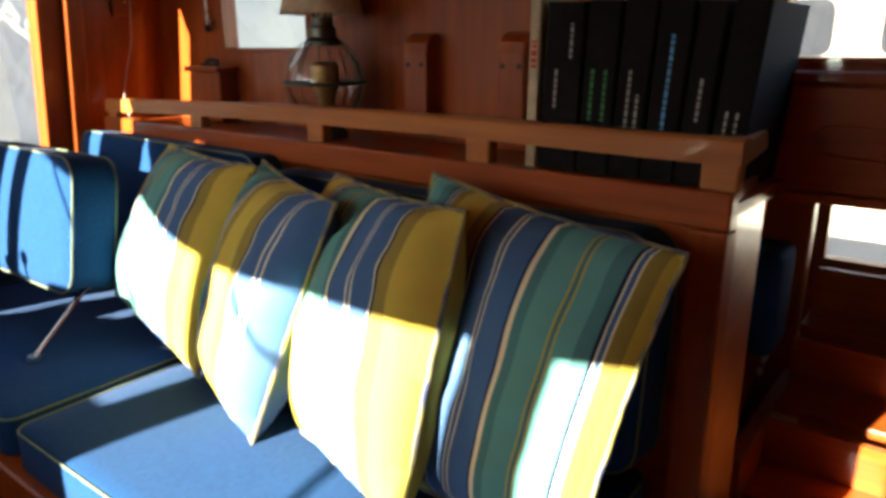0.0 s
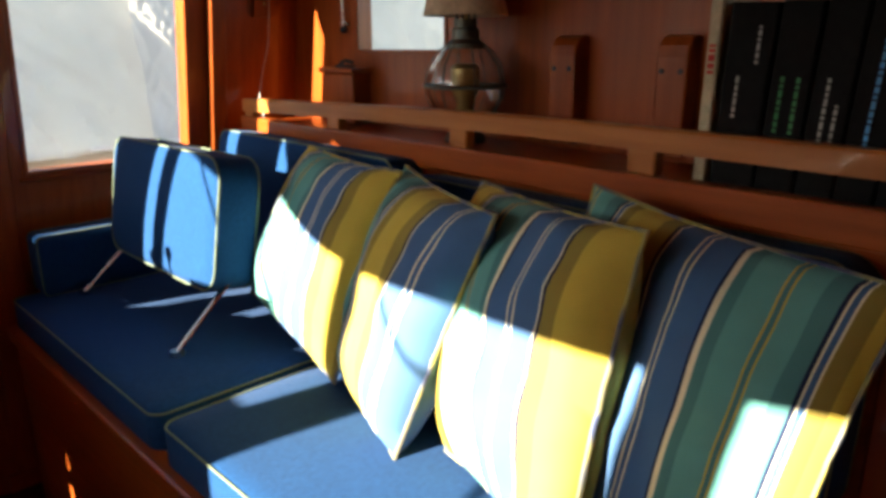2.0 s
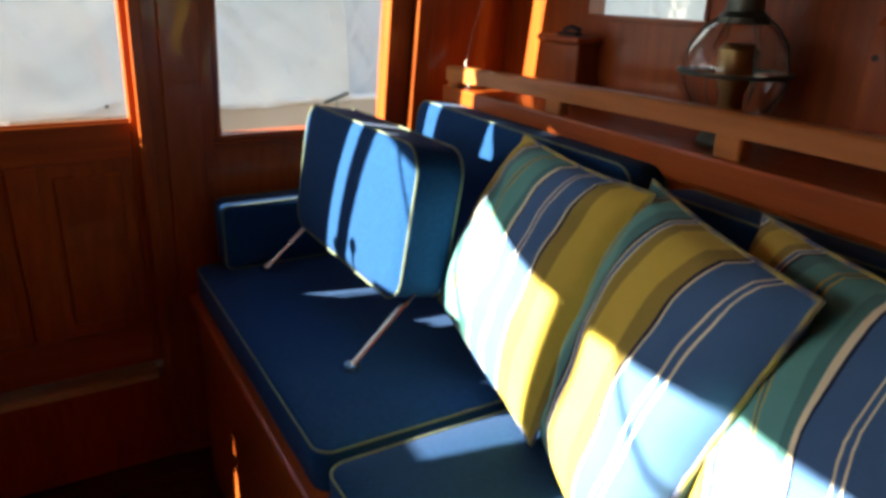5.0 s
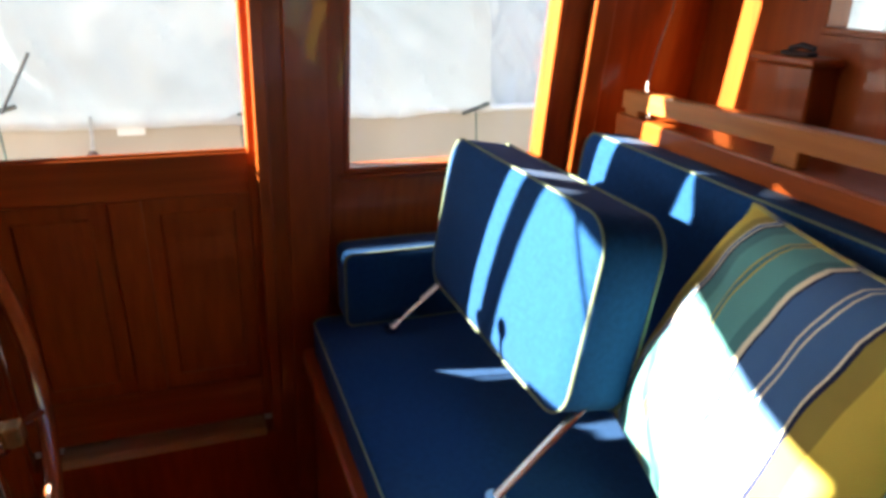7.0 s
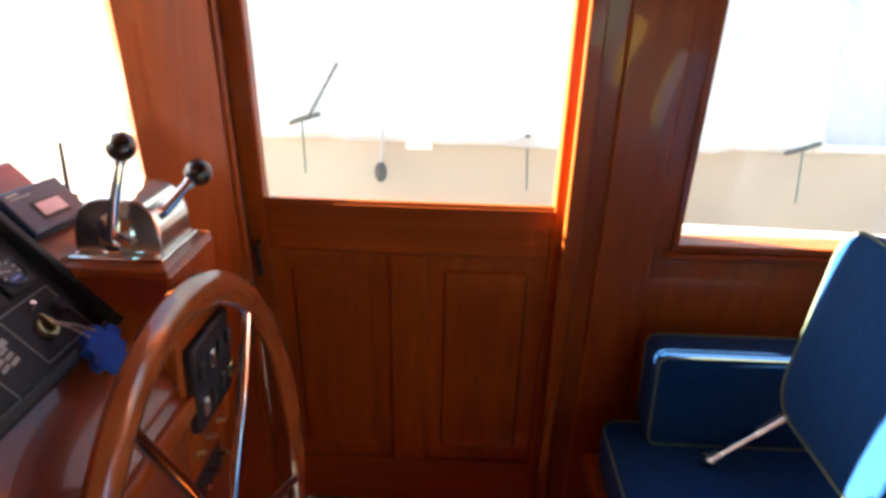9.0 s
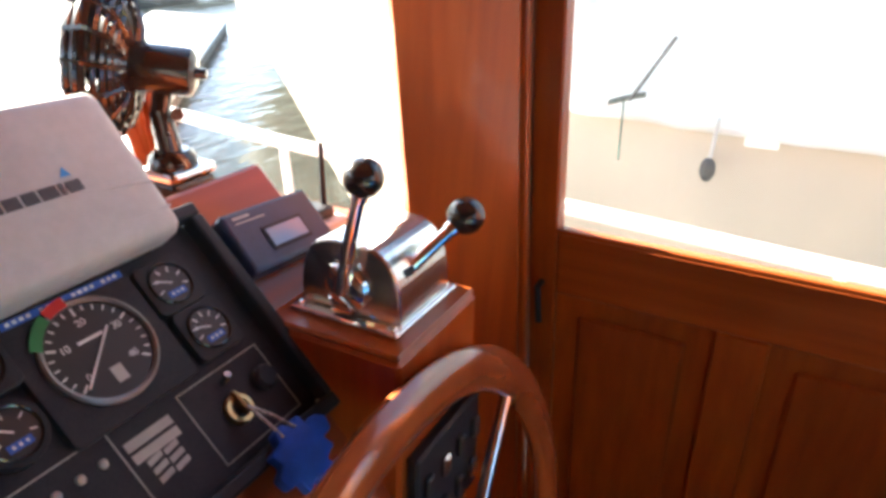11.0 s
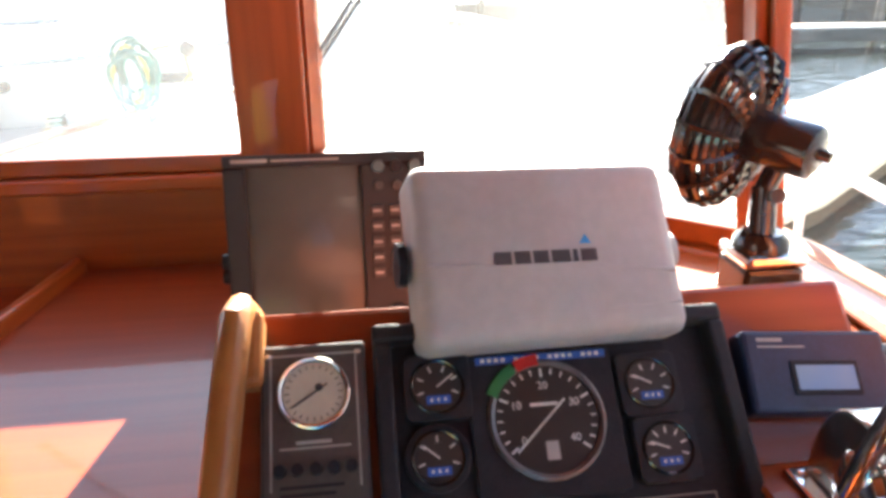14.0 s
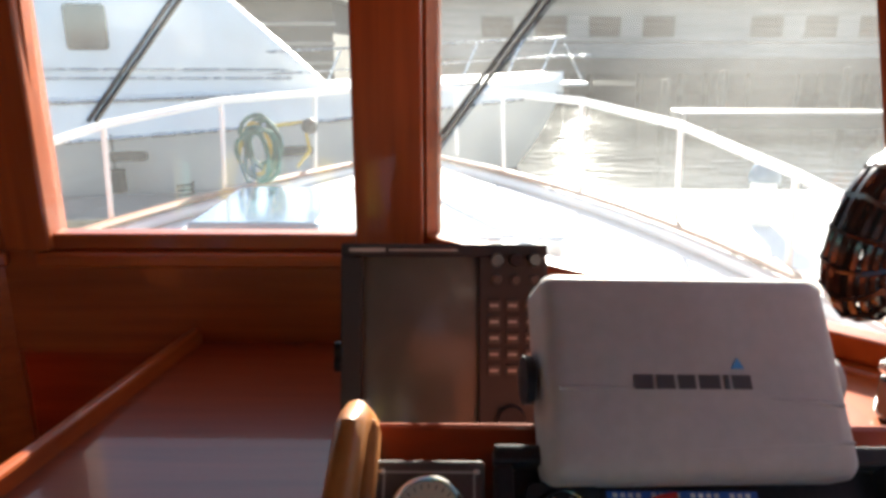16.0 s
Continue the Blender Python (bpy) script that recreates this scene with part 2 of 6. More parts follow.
def striped_cloth():
    """Woven awning stripes in blue, teal, yellow and cream, running along the pillow's height."""
    m = bpy.data.materials.new("striped pillow cloth")
    m.use_nodes = True
    nt = m.node_tree
    b = nt.nodes["Principled BSDF"]
    b.inputs["Roughness"].default_value = 0.85
    b.inputs["Sheen Weight"].default_value = 0.05
    b.inputs["Specular IOR Level"].default_value = 0.1
    uv = nt.nodes.new("ShaderNodeUVMap")
    split = nt.nodes.new("ShaderNodeSeparateXYZ")
    nt.links.new(uv.outputs["UV"], split.inputs[0])
    wrap = nt.nodes.new("ShaderNodeMath")
    wrap.operation = "FRACT"
    nt.links.new(split.outputs["X"], wrap.inputs[0])
    ramp = nt.nodes.new("ShaderNodeValToRGB")
    ramp.color_ramp.interpolation = "CONSTANT"
    teal, teal_d, yellow, olive = (0.11, 0.33, 0.31), (0.075, 0.22, 0.22), (0.55, 0.42, 0.08), (0.30, 0.235, 0.06)
    blue, navy, cream = (0.06, 0.14, 0.29), (0.016, 0.024, 0.06), (0.78, 0.72, 0.52)
    bands = ((0.0, yellow), (0.145, olive), (0.217, navy), (0.231, cream), (0.241, blue), (0.35, cream), (0.357, blue), (0.378, cream), (0.385, blue),
             (0.502, navy), (0.512, cream), (0.538, teal_d), (0.585, teal), (0.70, yellow), (0.708, teal_d), (0.728, yellow), (0.736, teal), (0.825, teal_d),
             (0.892, navy), (0.907, cream), (0.917, blue), (0.935, cream), (0.945, olive))
    els = ramp.color_ramp.elements
    while len(els) < len(bands):
        els.new(0.5)
    for e, (at, c) in zip(els, bands):
        e.position, e.color = at, (*c, 1)
    nt.links.new(wrap.outputs[0], ramp.inputs["Fac"])
    coord = nt.nodes.new("ShaderNodeTexCoord")
    weave = nt.nodes.new("ShaderNodeTexNoise")
    weave.inputs["Scale"].default_value = 600
    nt.links.new(coord.outputs["Object"], weave.inputs["Vector"])
    soft = nt.nodes.new("ShaderNodeTexNoise")
    soft.inputs["Scale"].default_value = 14
    nt.links.new(coord.outputs["Object"], soft.inputs["Vector"])
    hue = nt.nodes.new("ShaderNodeHueSaturation")
    span = nt.nodes.new("ShaderNodeMapRange")
    span.inputs["To Min"].default_value, span.inputs["To Max"].default_value = 0.85, 1.15
    nt.links.new(soft.outputs["Fac"], span.inputs["Value"])
    nt.links.new(span.outputs["Result"], hue.inputs["Value"])
    nt.links.new(ramp.outputs["Color"], hue.inputs["Color"])
    nt.links.new(hue.outputs["Color"], b.inputs["Base Color"])
    bump = nt.nodes.new("ShaderNodeBump")
    bump.inputs["Strength"].default_value, bump.inputs["Distance"].default_value = 0.35, 0.001
    nt.links.new(weave.outputs["Fac"], bump.inputs["Height"])
    nt.links.new(bump.outputs["Normal"], b.inputs["Normal"])
    return m


stripes = striped_cloth()

# ---- building helpers ----
PLACE = {}


def thing(name, at, label, category, group="", kind="", turn=None):
    """An Empty at a thing's base."""
    m = Matrix.Translation(at) @ (turn or Matrix())
    ob = new(name)
    ob.empty_display_size = 0.05
    ob.matrix_world = m
    PLACE[ob] = m
    return tagged(ob, label, category, group, kind)


def part(name, bm, mat, parent=None, label="", smooth=False):
    """Links a bmesh, drawn in the world's metres, as one mesh under a thing or part."""
    me = bpy.data.meshes.new(name)
    bmesh.ops.recalc_face_normals(bm, faces=bm.faces)
    bm.to_mesh(me)
    bm.free()
    base = PLACE.get(parent, Matrix()) if parent else Matrix()
    me.transform(base.inverted())
    me.materials.append(mat)
    if smooth:
        for p in me.polygons:
            p.use_smooth = True
        me.set_sharp_from_angle(angle=radians(40))
    ob = new(name, me)
    PLACE[ob] = base.copy()
    if parent:
        ob.parent = parent
    if label:
        ob["label"] = label
    return ob


def setting(name, bm, mat, label="", category="", smooth=False):
    return tagged(part(name, bm, mat, None, label, smooth), category=category, kind="structure")


def box(x0, x1, y0, y1, z0, z1, bevel=0.0, seg=2, bm=None, m=None):
    out = bm or bmesh.new()
    b = bmesh.new()
    bmesh.ops.create_cube(b, size=1)
    sx, sy, sz = abs(x1 - x0), abs(y1 - y0), abs(z1 - z0)
    bmesh.ops.scale(b, vec=(sx, sy, sz), verts=b.verts)
    if bevel:
        bmesh.ops.bevel(b, geom=list(b.edges), offset=min(bevel, 0.49 * min(sx, sy, sz)), segments=seg, profile=0.5, affect="EDGES")
    bmesh.ops.translate(b, vec=((x0 + x1) / 2, (y0 + y1) / 2, (z0 + z1) / 2), verts=b.verts)
    if m:
        bmesh.ops.transform(b, matrix=m, verts=b.verts)
    return merge(out, b)


def merge(out, b):
    me = bpy.data.meshes.new("tmp")
    b.to_mesh(me)
    b.free()
    out.from_mesh(me)
    bpy.data.meshes.remove(me)
    return out


def lathe(profile, m=Matrix(), seg=32, bm=None, cap=True):
    """Turns (radius, height) pairs round the local z axis."""
    b = bmesh.new()
    rings = []
    for r, z in profile:
        rings.append([b.verts.new((r * math.cos(2 * math.pi * i / seg), r * math.sin(2 * math.pi * i / seg), z)) for i in range(seg)])
    for a, c in zip(rings, rings[1:]):
        for i in range(seg):
            b.faces.new((a[i], a[(i + 1) % seg], c[(i + 1) % seg], c[i]))
    for ring in (rings[0], rings[-1]) if cap else ():
        b.faces.new(ring)
    bmesh.ops.remove_doubles(b, verts=b.verts, dist=1e-6)
    bmesh.ops.transform(b, matrix=m, verts=b.verts)
    return merge(bm or bmesh.new(), b)


def tube(points, r, seg=10, closed=False, bm=None, taper=None, flat=1.0):
    """A round bar along points."""
    pts = [Vector(p) for p in points]
    b = bmesh.new()
    rings = []
    n = len(pts)
    side = None
    for i, p in enumerate(pts):
        a = pts[(i - 1) % n] if closed or i else p
        c = pts[(i + 1) % n] if closed or i < n - 1 else p
        d = (c - a).normalized()
        if side is None:
            side = d.cross(Vector((0, 0, 1)))
            if side.length < 0.1:
                side = d.cross(Vector((1, 0, 0)))
        side = (side - d * side.dot(d)).normalized()
        up = d.cross(side)
        rr = r * (taper[0] + (taper[1] - taper[0]) * i / max(n - 1, 1)) if taper else r
        rings.append([b.verts.new(p + (side * math.cos(2 * math.pi * k / seg) + up * math.sin(2 * math.pi * k / seg) * flat) * rr) for k in range(seg)])
    for a, c in list(zip(rings, rings[1:])) + ([(rings[-1], rings[0])] if closed else []):
        for k in range(seg):
            b.faces.new((a[k], a[(k + 1) % seg], c[(k + 1) % seg], c[k]))
    if not closed:
        b.faces.new(rings[0])
        b.faces.new(rings[-1])
    return merge(bm or bmesh.new(), b)


def ball(c, r, bm=None, squash=1.0, seg=24):
    return lathe([(max(r * math.sin(math.pi * k / 14), 1e-5), -r * squash * math.cos(math.pi * k / 14)) for k in range(15)], Matrix.Translation(c), seg, bm)


def slab(outline, depth, m=Matrix(), bevel=0.0, bm=None):
    """A flat outline in local x, y, made depth thick along local z."""
    b = bmesh.new()
    vs = [b.verts.new((x, y, 0)) for x, y in outline]
    f = b.faces.new(vs)
    r = bmesh.ops.extrude_face_region(b, geom=[f])
    top = [v for v in r["geom"] if isinstance(v, bmesh.types.BMVert)]
    bmesh.ops.translate(b, vec=(0, 0, depth), verts=top)
    bmesh.ops.recalc_face_normals(b, faces=b.faces)
    if bevel:
        sharp = [e for e in b.edges if len(e.link_faces) == 2 and e.calc_face_angle() > 0.6]
        bmesh.ops.bevel(b, geom=sharp, offset=bevel, segments=2, profile=0.5, affect="EDGES")
    bmesh.ops.transform(b, matrix=m, verts=b.verts)
    return merge(bm or bmesh.new(), b)


def rounded(w, h, r, seg=5):
    """A rectangle with round corners about the origin."""
    out = []
    for cx, cy, a0 in ((w / 2 - r, h / 2 - r, 0), (-w / 2 + r, h / 2 - r, 90), (-w / 2 + r, -h / 2 + r, 180), (w / 2 - r, -h / 2 + r, 270)):
        for k in range(seg + 1):
            a = radians(a0 + 90 * k / seg)
            out.append((cx + r * math.cos(a), cy + r * math.sin(a)))
    return out


def writing(name, text, size, m, mat, parent, depth=0.0004):
    """Letters as a mesh, centred on m."""
    cu = bpy.data.curves.new(name, "FONT")
    cu.body, cu.size, cu.extrude, cu.align_x, cu.align_y = text, size, depth, "CENTER", "CENTER"
    tmp = bpy.data.objects.new(name, cu)
    scene.collection.objects.link(tmp)
    bpy.context.view_layer.update()
    me = bpy.data.meshes.new_from_object(tmp.evaluated_get(bpy.context.evaluated_depsgraph_get()))
    bpy.data.objects.remove(tmp)
    bm = bmesh.new()
    bm.from_mesh(me)
    bpy.data.meshes.remove(me)
    bmesh.ops.transform(bm, matrix=m, verts=bm.verts)
    return part(name, bm, mat, parent)


def wall_with_holes(axis, at, thick, a0, a1, z0, z1, holes, name, mat, label):
    """An upright wall across x or y, made of butted pieces round rectangular openings."""
    bm = bmesh.new()
    cuts = sorted({a0, a1, *[h[0] for h in holes], *[h[1] for h in holes]})

    def piece(p, q, u, v):
        if q - p < 1e-4 or v - u < 1e-4:
            return
        if axis == "x":
            box(at, at + thick, p, q, u, v, bm=bm)
        else:
            box(p, q, at, at + thick, u, v, bm=bm)
    for p, q in zip(cuts, cuts[1:]):
        lo = z0
        for h in sorted([h for h in holes if h[0] <= p + 1e-6 and h[1] >= q - 1e-6], key=lambda h: h[2]):
            piece(p, q, lo, h[2])
            lo = h[3]
        piece(p, q, lo, z1)
    return setting(name, bm, mat, label, "wall")

# ---- structure ----
TOP = 2.02
floor = setting("floor", box(-2.86, 0.41, -1.4, 1.72, -0.06, -0.012), floor_wood, "dark varnished wooden cabin sole", "floor")
for k in range(25):
    x = -2.75 + k * 0.125
    part("plank", box(x + 0.0015, x + 0.1235, -1.3, 1.66, -0.012, 0.0, 0.002, 1), floor_wood, floor)
# ceiling is out of view; its dark wood is assumed, to dim the cabin
setting("ceiling", slab([(-2.535, 1.72), (-2.535, -0.07), (-2.36, -0.13), (-2.36, -0.60), (-1.84, -1.175), (-1.0, -1.175), (0.41, -0.62), (0.41, 1.72)], 0.05, Matrix.Translation((0, 0, TOP))), mah_y, "unseen cabin ceiling, dark mahogany assumed to cut bounced light", "ceiling")

WX = -2.6
# side wall: forward window, door opening, after window
wall_with_holes("x", WX - 0.06, 0.06, -0.075, 1.72, 0.0, TOP,
                [(-0.055, 0.545, 0.33, 1.92), (0.732, 1.252, 1.072, 1.86)], "wall_west", mah_z, "varnished mahogany side wall of the wheelhouse")
# unseen side, built without windows so that less light enters the cabin
wall_with_holes("x", 0.35, 0.06, -0.60, 1.72, 0.0, TOP, [], "wall_east", mah_z, "varnished mahogany side wall of the wheelhouse")
AY = 1.66
wall_with_holes("y", AY, 0.06, -2.86, 0.41, 0.0, TOP, [(-2.2, -1.78, 1.412, 1.8), (-0.5, 0.1, 0.0, 1.155), (-0.5, 0.1, 1.395, 1.8)], "wall_south", mah_z, "varnished mahogany after bulkhead")


def pane(name, bm, parent, mat=None):
    ob = part(name, bm, mat or dusty_glass, parent)
    ob.visible_shadow = False
    return ob


def side_window(name, y0, y1, z0, z1, x=WX, label="mahogany framed side window with clear glass", deep=0.06):
    w = thing(name, (x, (y0 + y1) / 2, z0), label, "window", kind="structure")
    f = 0.014 if deep > 0.03 else 0.008
    for nm, a in (("frame_jamb", (y0, y0 + f)), ("frame_jamb", (y1 - f, y1))):
        part(nm, box(x - deep + 0.002, x + 0.004, a[0], a[1], z0 + f, z1 - f, 0.002, 1), mah_z, w)
    for c in ((z0, z0 + f), (z1 - f, z1)):
        part("frame_rail", box(x - deep + 0.002, x + 0.004, y0, y1, c[0], c[1], 0.002, 1), mah_y, w)
    part("window_sill", box(x, x + 0.012, y0 - 0.012, y1 + 0.012, z0 - 0.016, z0 - 0.002, 0.003, 1), mah_y, w)
    pane("pane", box(x - deep * 0.6, x - deep * 0.6 + 0.004, y0 + f, y1 - f, z0 + f, z1 - f), w)
    return w


FX = -2.445
wall_with_holes("x", FX - 0.022, 0.022, -0.57, -0.12, 0.0, TOP, [(-0.556, -0.135, 1.172, 1.87)], "wall_west_forward", mah_z, "varnished mahogany forward side wall")
side_window("window_1", -0.556, -0.135, 1.172, 1.87, FX, deep=0.022)
side_window("window_2", 0.732, 1.252, 1.072, 1.86)
setting("trim", slab([(-2.66, -0.075), (-2.49, -0.14), (-2.43, -0.14), (-2.416, -0.125), (-2.575, -0.052), (-2.60, -0.058)], TOP), mah_z, "broad angled mahogany post between door and forward window", "post")


def end_window(name, x0, x1, z0, z1, y, label):
    w = thing(name, ((x0 + x1) / 2, y, z0), label, "window", kind="structure")
    f = 0.014
    for a in ((x0, x0 + f), (x1 - f, x1)):
        part("frame_jamb", box(a[0], a[1], y - 0.004, y + 0.056, z0 + f, z1 - f, 0.002, 1), mah_z, w)
    for c in ((z0, z0 + f), (z1 - f, z1)):
        part("frame_rail", box(x0, x1, y - 0.004, y + 0.056, c[0], c[1], 0.002, 1), mah_x, w)
    pane("pane", box(x0 + f, x1 - f, y + 0.03, y + 0.034, z0 + f, z1 - f), w)
    return w


end_window("window_3", -2.2, -1.78, 1.412, 1.8, AY, "mahogany framed window in the after bulkhead")
end_window("window_4", -0.5, 0.1, 1.395, 1.8, AY, "sliding hatch window over the companionway")

# door in the side wall
door = thing("door_1", (WX, 0.245, 0.40), "closed varnished mahogany door with two lower panels and a glazed top", "door", kind="structure")
DX = WX - 0.022
part("stile", box(DX - 0.034, DX, -0.052, -0.012, 0.375, 1.90, 0.003, 1), mah_z, door)
part("stile", box(DX - 0.034, DX, 0.518, 0.542, 0.375, 1.90, 0.003, 1), mah_z, door)
part("top_rail", box(DX - 0.034, DX, -0.012, 0.518, 1.82, 1.90, 0.003, 1), mah_y, door)
part("lock_rail", box(DX - 0.034, DX, -0.012, 0.518, 1.035, 1.137, 0.003, 1), mah_y, door)
part("bottom_rail", box(DX - 0.034, DX, -0.012, 0.518, 0.375, 0.51, 0.003, 1), mah_y, door)
part("mullion", box(DX - 0.034, DX, 0.215, 0.285, 0.51, 1.035, 0.003, 1), mah_z, door)
for y0, y1 in ((-0.012, 0.215), (0.285, 0.518)):
    part("panel", box(DX - 0.028, DX - 0.012, y0, y1, 0.51, 1.035), mah_z, door)
    part("raised_field", box(DX - 0.014, DX - 0.003, y0 + 0.035, y1 - 0.035, 0.55, 1.0, 0.009, 1), mah_z, door)
part("glazing_bead", box(DX, DX + 0.006, -0.012, 0.518, 1.1375, 1.146, 0.002, 1), mah_y, door)
dp = part("pane", box(DX - 0.02, DX - 0.016, -0.012, 0.518, 1.137, 1.82), dusty_glass, door)
dp.visible_shadow = False
part("latch", tube([(DX, -0.032, 1.05), (DX + 0.02, -0.032, 1.05), (DX + 0.022, -0.028, 0.99)], 0.005), black_matt, door, "small black latch")
for nm, a in (("frame_jamb", (-0.075, -0.045)), ("frame_jamb", (0.535, 0.565))):
    part(nm, box(WX, WX + 0.014, a[0], a[1], 0.33, 1.92, 0.004, 2), mah_z, door)
threshold = setting("threshold", box(WX - 0.058, WX + 0.02, 0.015, 0.52, 0.331, 0.358, 0.006, 2), bare_wood, "worn pale wooden door threshold strip", "threshold")
# posts, mouldings
for y0, y1, d in ((0.60, 0.70, 0.01), (1.315, 1.372, 0.03)):
    setting("trim", box(WX, WX + d, y0, y1, 0.0, TOP, 0.008, 3), mah_z, "upright mahogany post on the side wall", "post")
setting("trim", box(WX, WX + 0.012, 0.572, 1.66, 0.0, 0.07, 0.004), mah_y, "mahogany skirting", "skirting")


# the sides lean inwards as they rise
LEAN = 0.15


def lean_in(*roots):
    sh = Matrix(((1, 0, LEAN, -LEAN * 1.14), (0, 1, 0, 0), (0, 0, 1, 0), (0, 0, 0, 1)))
    for root in roots:
        for ob in (root, *root.children_recursive):
            if ob.type == "MESH":
                ob.data.transform(PLACE[ob].inverted() @ sh @ PLACE[ob])


lean_in(*[ob for ob in scene.objects if ob.parent is None and (ob.name.startswith(("wall_west", "window_1", "window_2", "door_1", "threshold", "trim")))])

# faceted windscreen
SILL = 1.197
CL = -1.335


GTOP = 1.90


def screen_wall(x0, y0, x1, y1, glass0, glass1, name, lean=0.0, tail=0.0):
    """One flat facet of the windscreen from (x0, y0) to (x1, y1), with its window between two distances along it."""
    length = math.hypot(x1 - x0, y1 - y0)
    m = Matrix.Translation((x0, y0, 0)) @ Matrix.Rotation(math.atan2(y1 - y0, x1 - x0), 4, "Z")
    bm = bmesh.new()
    box(0, length, 0, 0.04, 0.0 if name != "wall_north" else 0.96, SILL, bm=bm, m=m)
    box(0, length - tail, 0, 0.04, GTOP, TOP, bm=bm, m=m)
    for o in ([(0, SILL), (glass0, SILL), (glass0 + lean, GTOP), (0, GTOP)], [(glass1, SILL), (length, SILL), (length - tail, GTOP), (glass1 - tail, GTOP)]):
        slab(o, -0.04, m @ Matrix.Rotation(math.pi / 2, 4, "X"), bm=bm)
    setting(name, bm, mah_x, "varnished mahogany windscreen bulkhead", "wall")
    w = thing("window_" + {"wall_north": "7", "wall_northwest": "8", "wall_northeast": "9"}[name], (x0, y0, SILL), "windscreen pane in a mahogany frame", "window", kind="structure")
    pm = pane("pane", slab([(glass0, SILL), (glass1, SILL), (glass1 - tail, GTOP), (glass0 + lean, GTOP)], -0.004, m @ Matrix.Translation((0, 0.022, 0)) @ Matrix.Rotation(math.pi / 2, 4, "X")), w, clear_screen if name == "wall_north" else salt_glass)
    part("window_sill", box(glass0 - 0.02, glass1 + 0.02, -0.03, 0.004, SILL - 0.05, SILL - 0.022, 0.006, 2, m=m), mah_x, w)
    part("frame_rail", box(glass0, glass1, -0.006, 0.036, SILL - 0.02, SILL + 0.012, 0.004, 2, m=m), mah_x, w)
    return m


# seen from inside, each facet runs from its outer end with its wall lying forward of the line
screen_wall(-1.00, -1.10, -1.82, -1.10, 0.10, 0.70, "wall_north", 0.02)
screen_wall(-1.82, -1.10, -2.44, -0.555, 0.01, 0.785, "wall_northwest", 0.0, 0.14)
screen_wall(0.35, -0.555, -1.00, -1.10, 1.24, 1.448, "wall_northeast")
setting("trim", slab([(-2.44, -0.405), (-2.315, -0.405), (-2.21, -0.70), (-2.23, -0.725), (-2.44, -0.54)], 0.03, Matrix.Translation((0, 0, 1.14))), mah_y, "mahogany corner shelf under the fan", "shelf")
# added dark box: keeps the sunlit foredeck from showing through the companionway
setting("wall_forward_cabin", box(-1.7, 0.4, -1.33, -1.30, 0.0, 0.99), console_wood, "added bulkhead closing off the dark void beyond the companionway", "wall")
setting("ceiling_forward_cabin", box(-1.7, 0.4, -1.30, -1.17, 0.965, 0.99), console_wood, "added low deckhead closing off the dark void beyond the companionway", "ceiling")
for x, y in ((-1.756, -1.092), (-1.063, -1.092)):
    setting("trim", box(x - (0.064 if x < -1.5 else 0.045), x + (0.064 if x < -1.5 else 0.045), y - 0.06, y + 0.014, SILL - 0.02, TOP, 0.006, 2), mah_z, "stout mahogany windscreen mullion", "post")
lean_in(setting("trim", box(-2.45, -2.43, -0.60, -0.562, 0.0, TOP, 0.006, 2), mah_z, "mahogany corner post of the wheelhouse", "post"))

# dark companionway to the forward cabin and the space below the after bulkhead
setting("wall_forward_cabin", box(-1.60, 0.4, -2.3, -2.24, -0.6, 0.66), mah_x, "dark bulkhead of the forward cabin", "wall")

# ---- settee ----
RA = math.atan2(-0.0905, 2.013)
RAIL = Matrix.Translation((-2.472, 1.40, 0)) @ Matrix.Rotation(RA, 4, "Z")
settee = thing("settee_base", (-1.5, 0.95, 0), "built-in mahogany settee with a railed bookshelf behind its back", "settee")
part("front_panel", box(-2.585, -0.47, 0.63, 0.655, 0.0, 0.60, 0.004, 1), mah_x, settee)
part("front_edge", box(-2.585, -0.47, 0.61, 0.66, 0.60, 0.645, 0.008, 2), mah_x, settee)
part("seat_board", box(-2.585, -0.47, 0.66, 1.30, 0.60, 0.625), mah_x, settee)
part("end_panel", box(-0.50, -0.47, 0.66, 1.28, 0.0, 0.60), mah_y, settee)
L = 2.02
part("back_panel", box(0.0, L, -0.002, 0.02, 0.0, 1.15, m=RAIL), mah_x, settee)
part("back_apron", box(-0.02, L + 0.005, -0.022, 0.02, 1.15, 1.212, 0.006, 2, m=RAIL), mah_x, settee)
part("back_post", box(L - 0.055, L + 0.005, -0.03, 0.022, 0.0, 1.15, 0.005, 2, m=RAIL), mah_z, settee)
part("shelf", box(-0.02, L, 0.022, 0.285, 1.17, 1.19, m=RAIL), mah_x, settee)
part("shelf_end", box(L - 0.02, L + 0.003, 0.024, 0.345, 0.0, 1.212, 0.004, 1, m=RAIL @ Matrix.Translation((L, 0, 0)) @ Matrix.Rotation(radians(8), 4, "Z") @ Matrix.Translation((-L, 0, 0))), mah_y, settee)
rail_bm = bmesh.new()
prof = [(-0.018, -0.02), (0.016, -0.02), (0.018, -0.016), (0.018, 0.016), (0.014, 0.021), (-0.014, 0.021), (-0.018, 0.016)]
rings = []
for k in range(13):
    u = k / 12
    zc = 1.248 + 0.030 * math.sin(math.pi * min(u * 1.1, 1.0) * 0.62)
    rings.append([rail_bm.verts.new(RAIL @ Vector((u * (L + 0.012), y - 0.002, zc + z))) for y, z in prof])
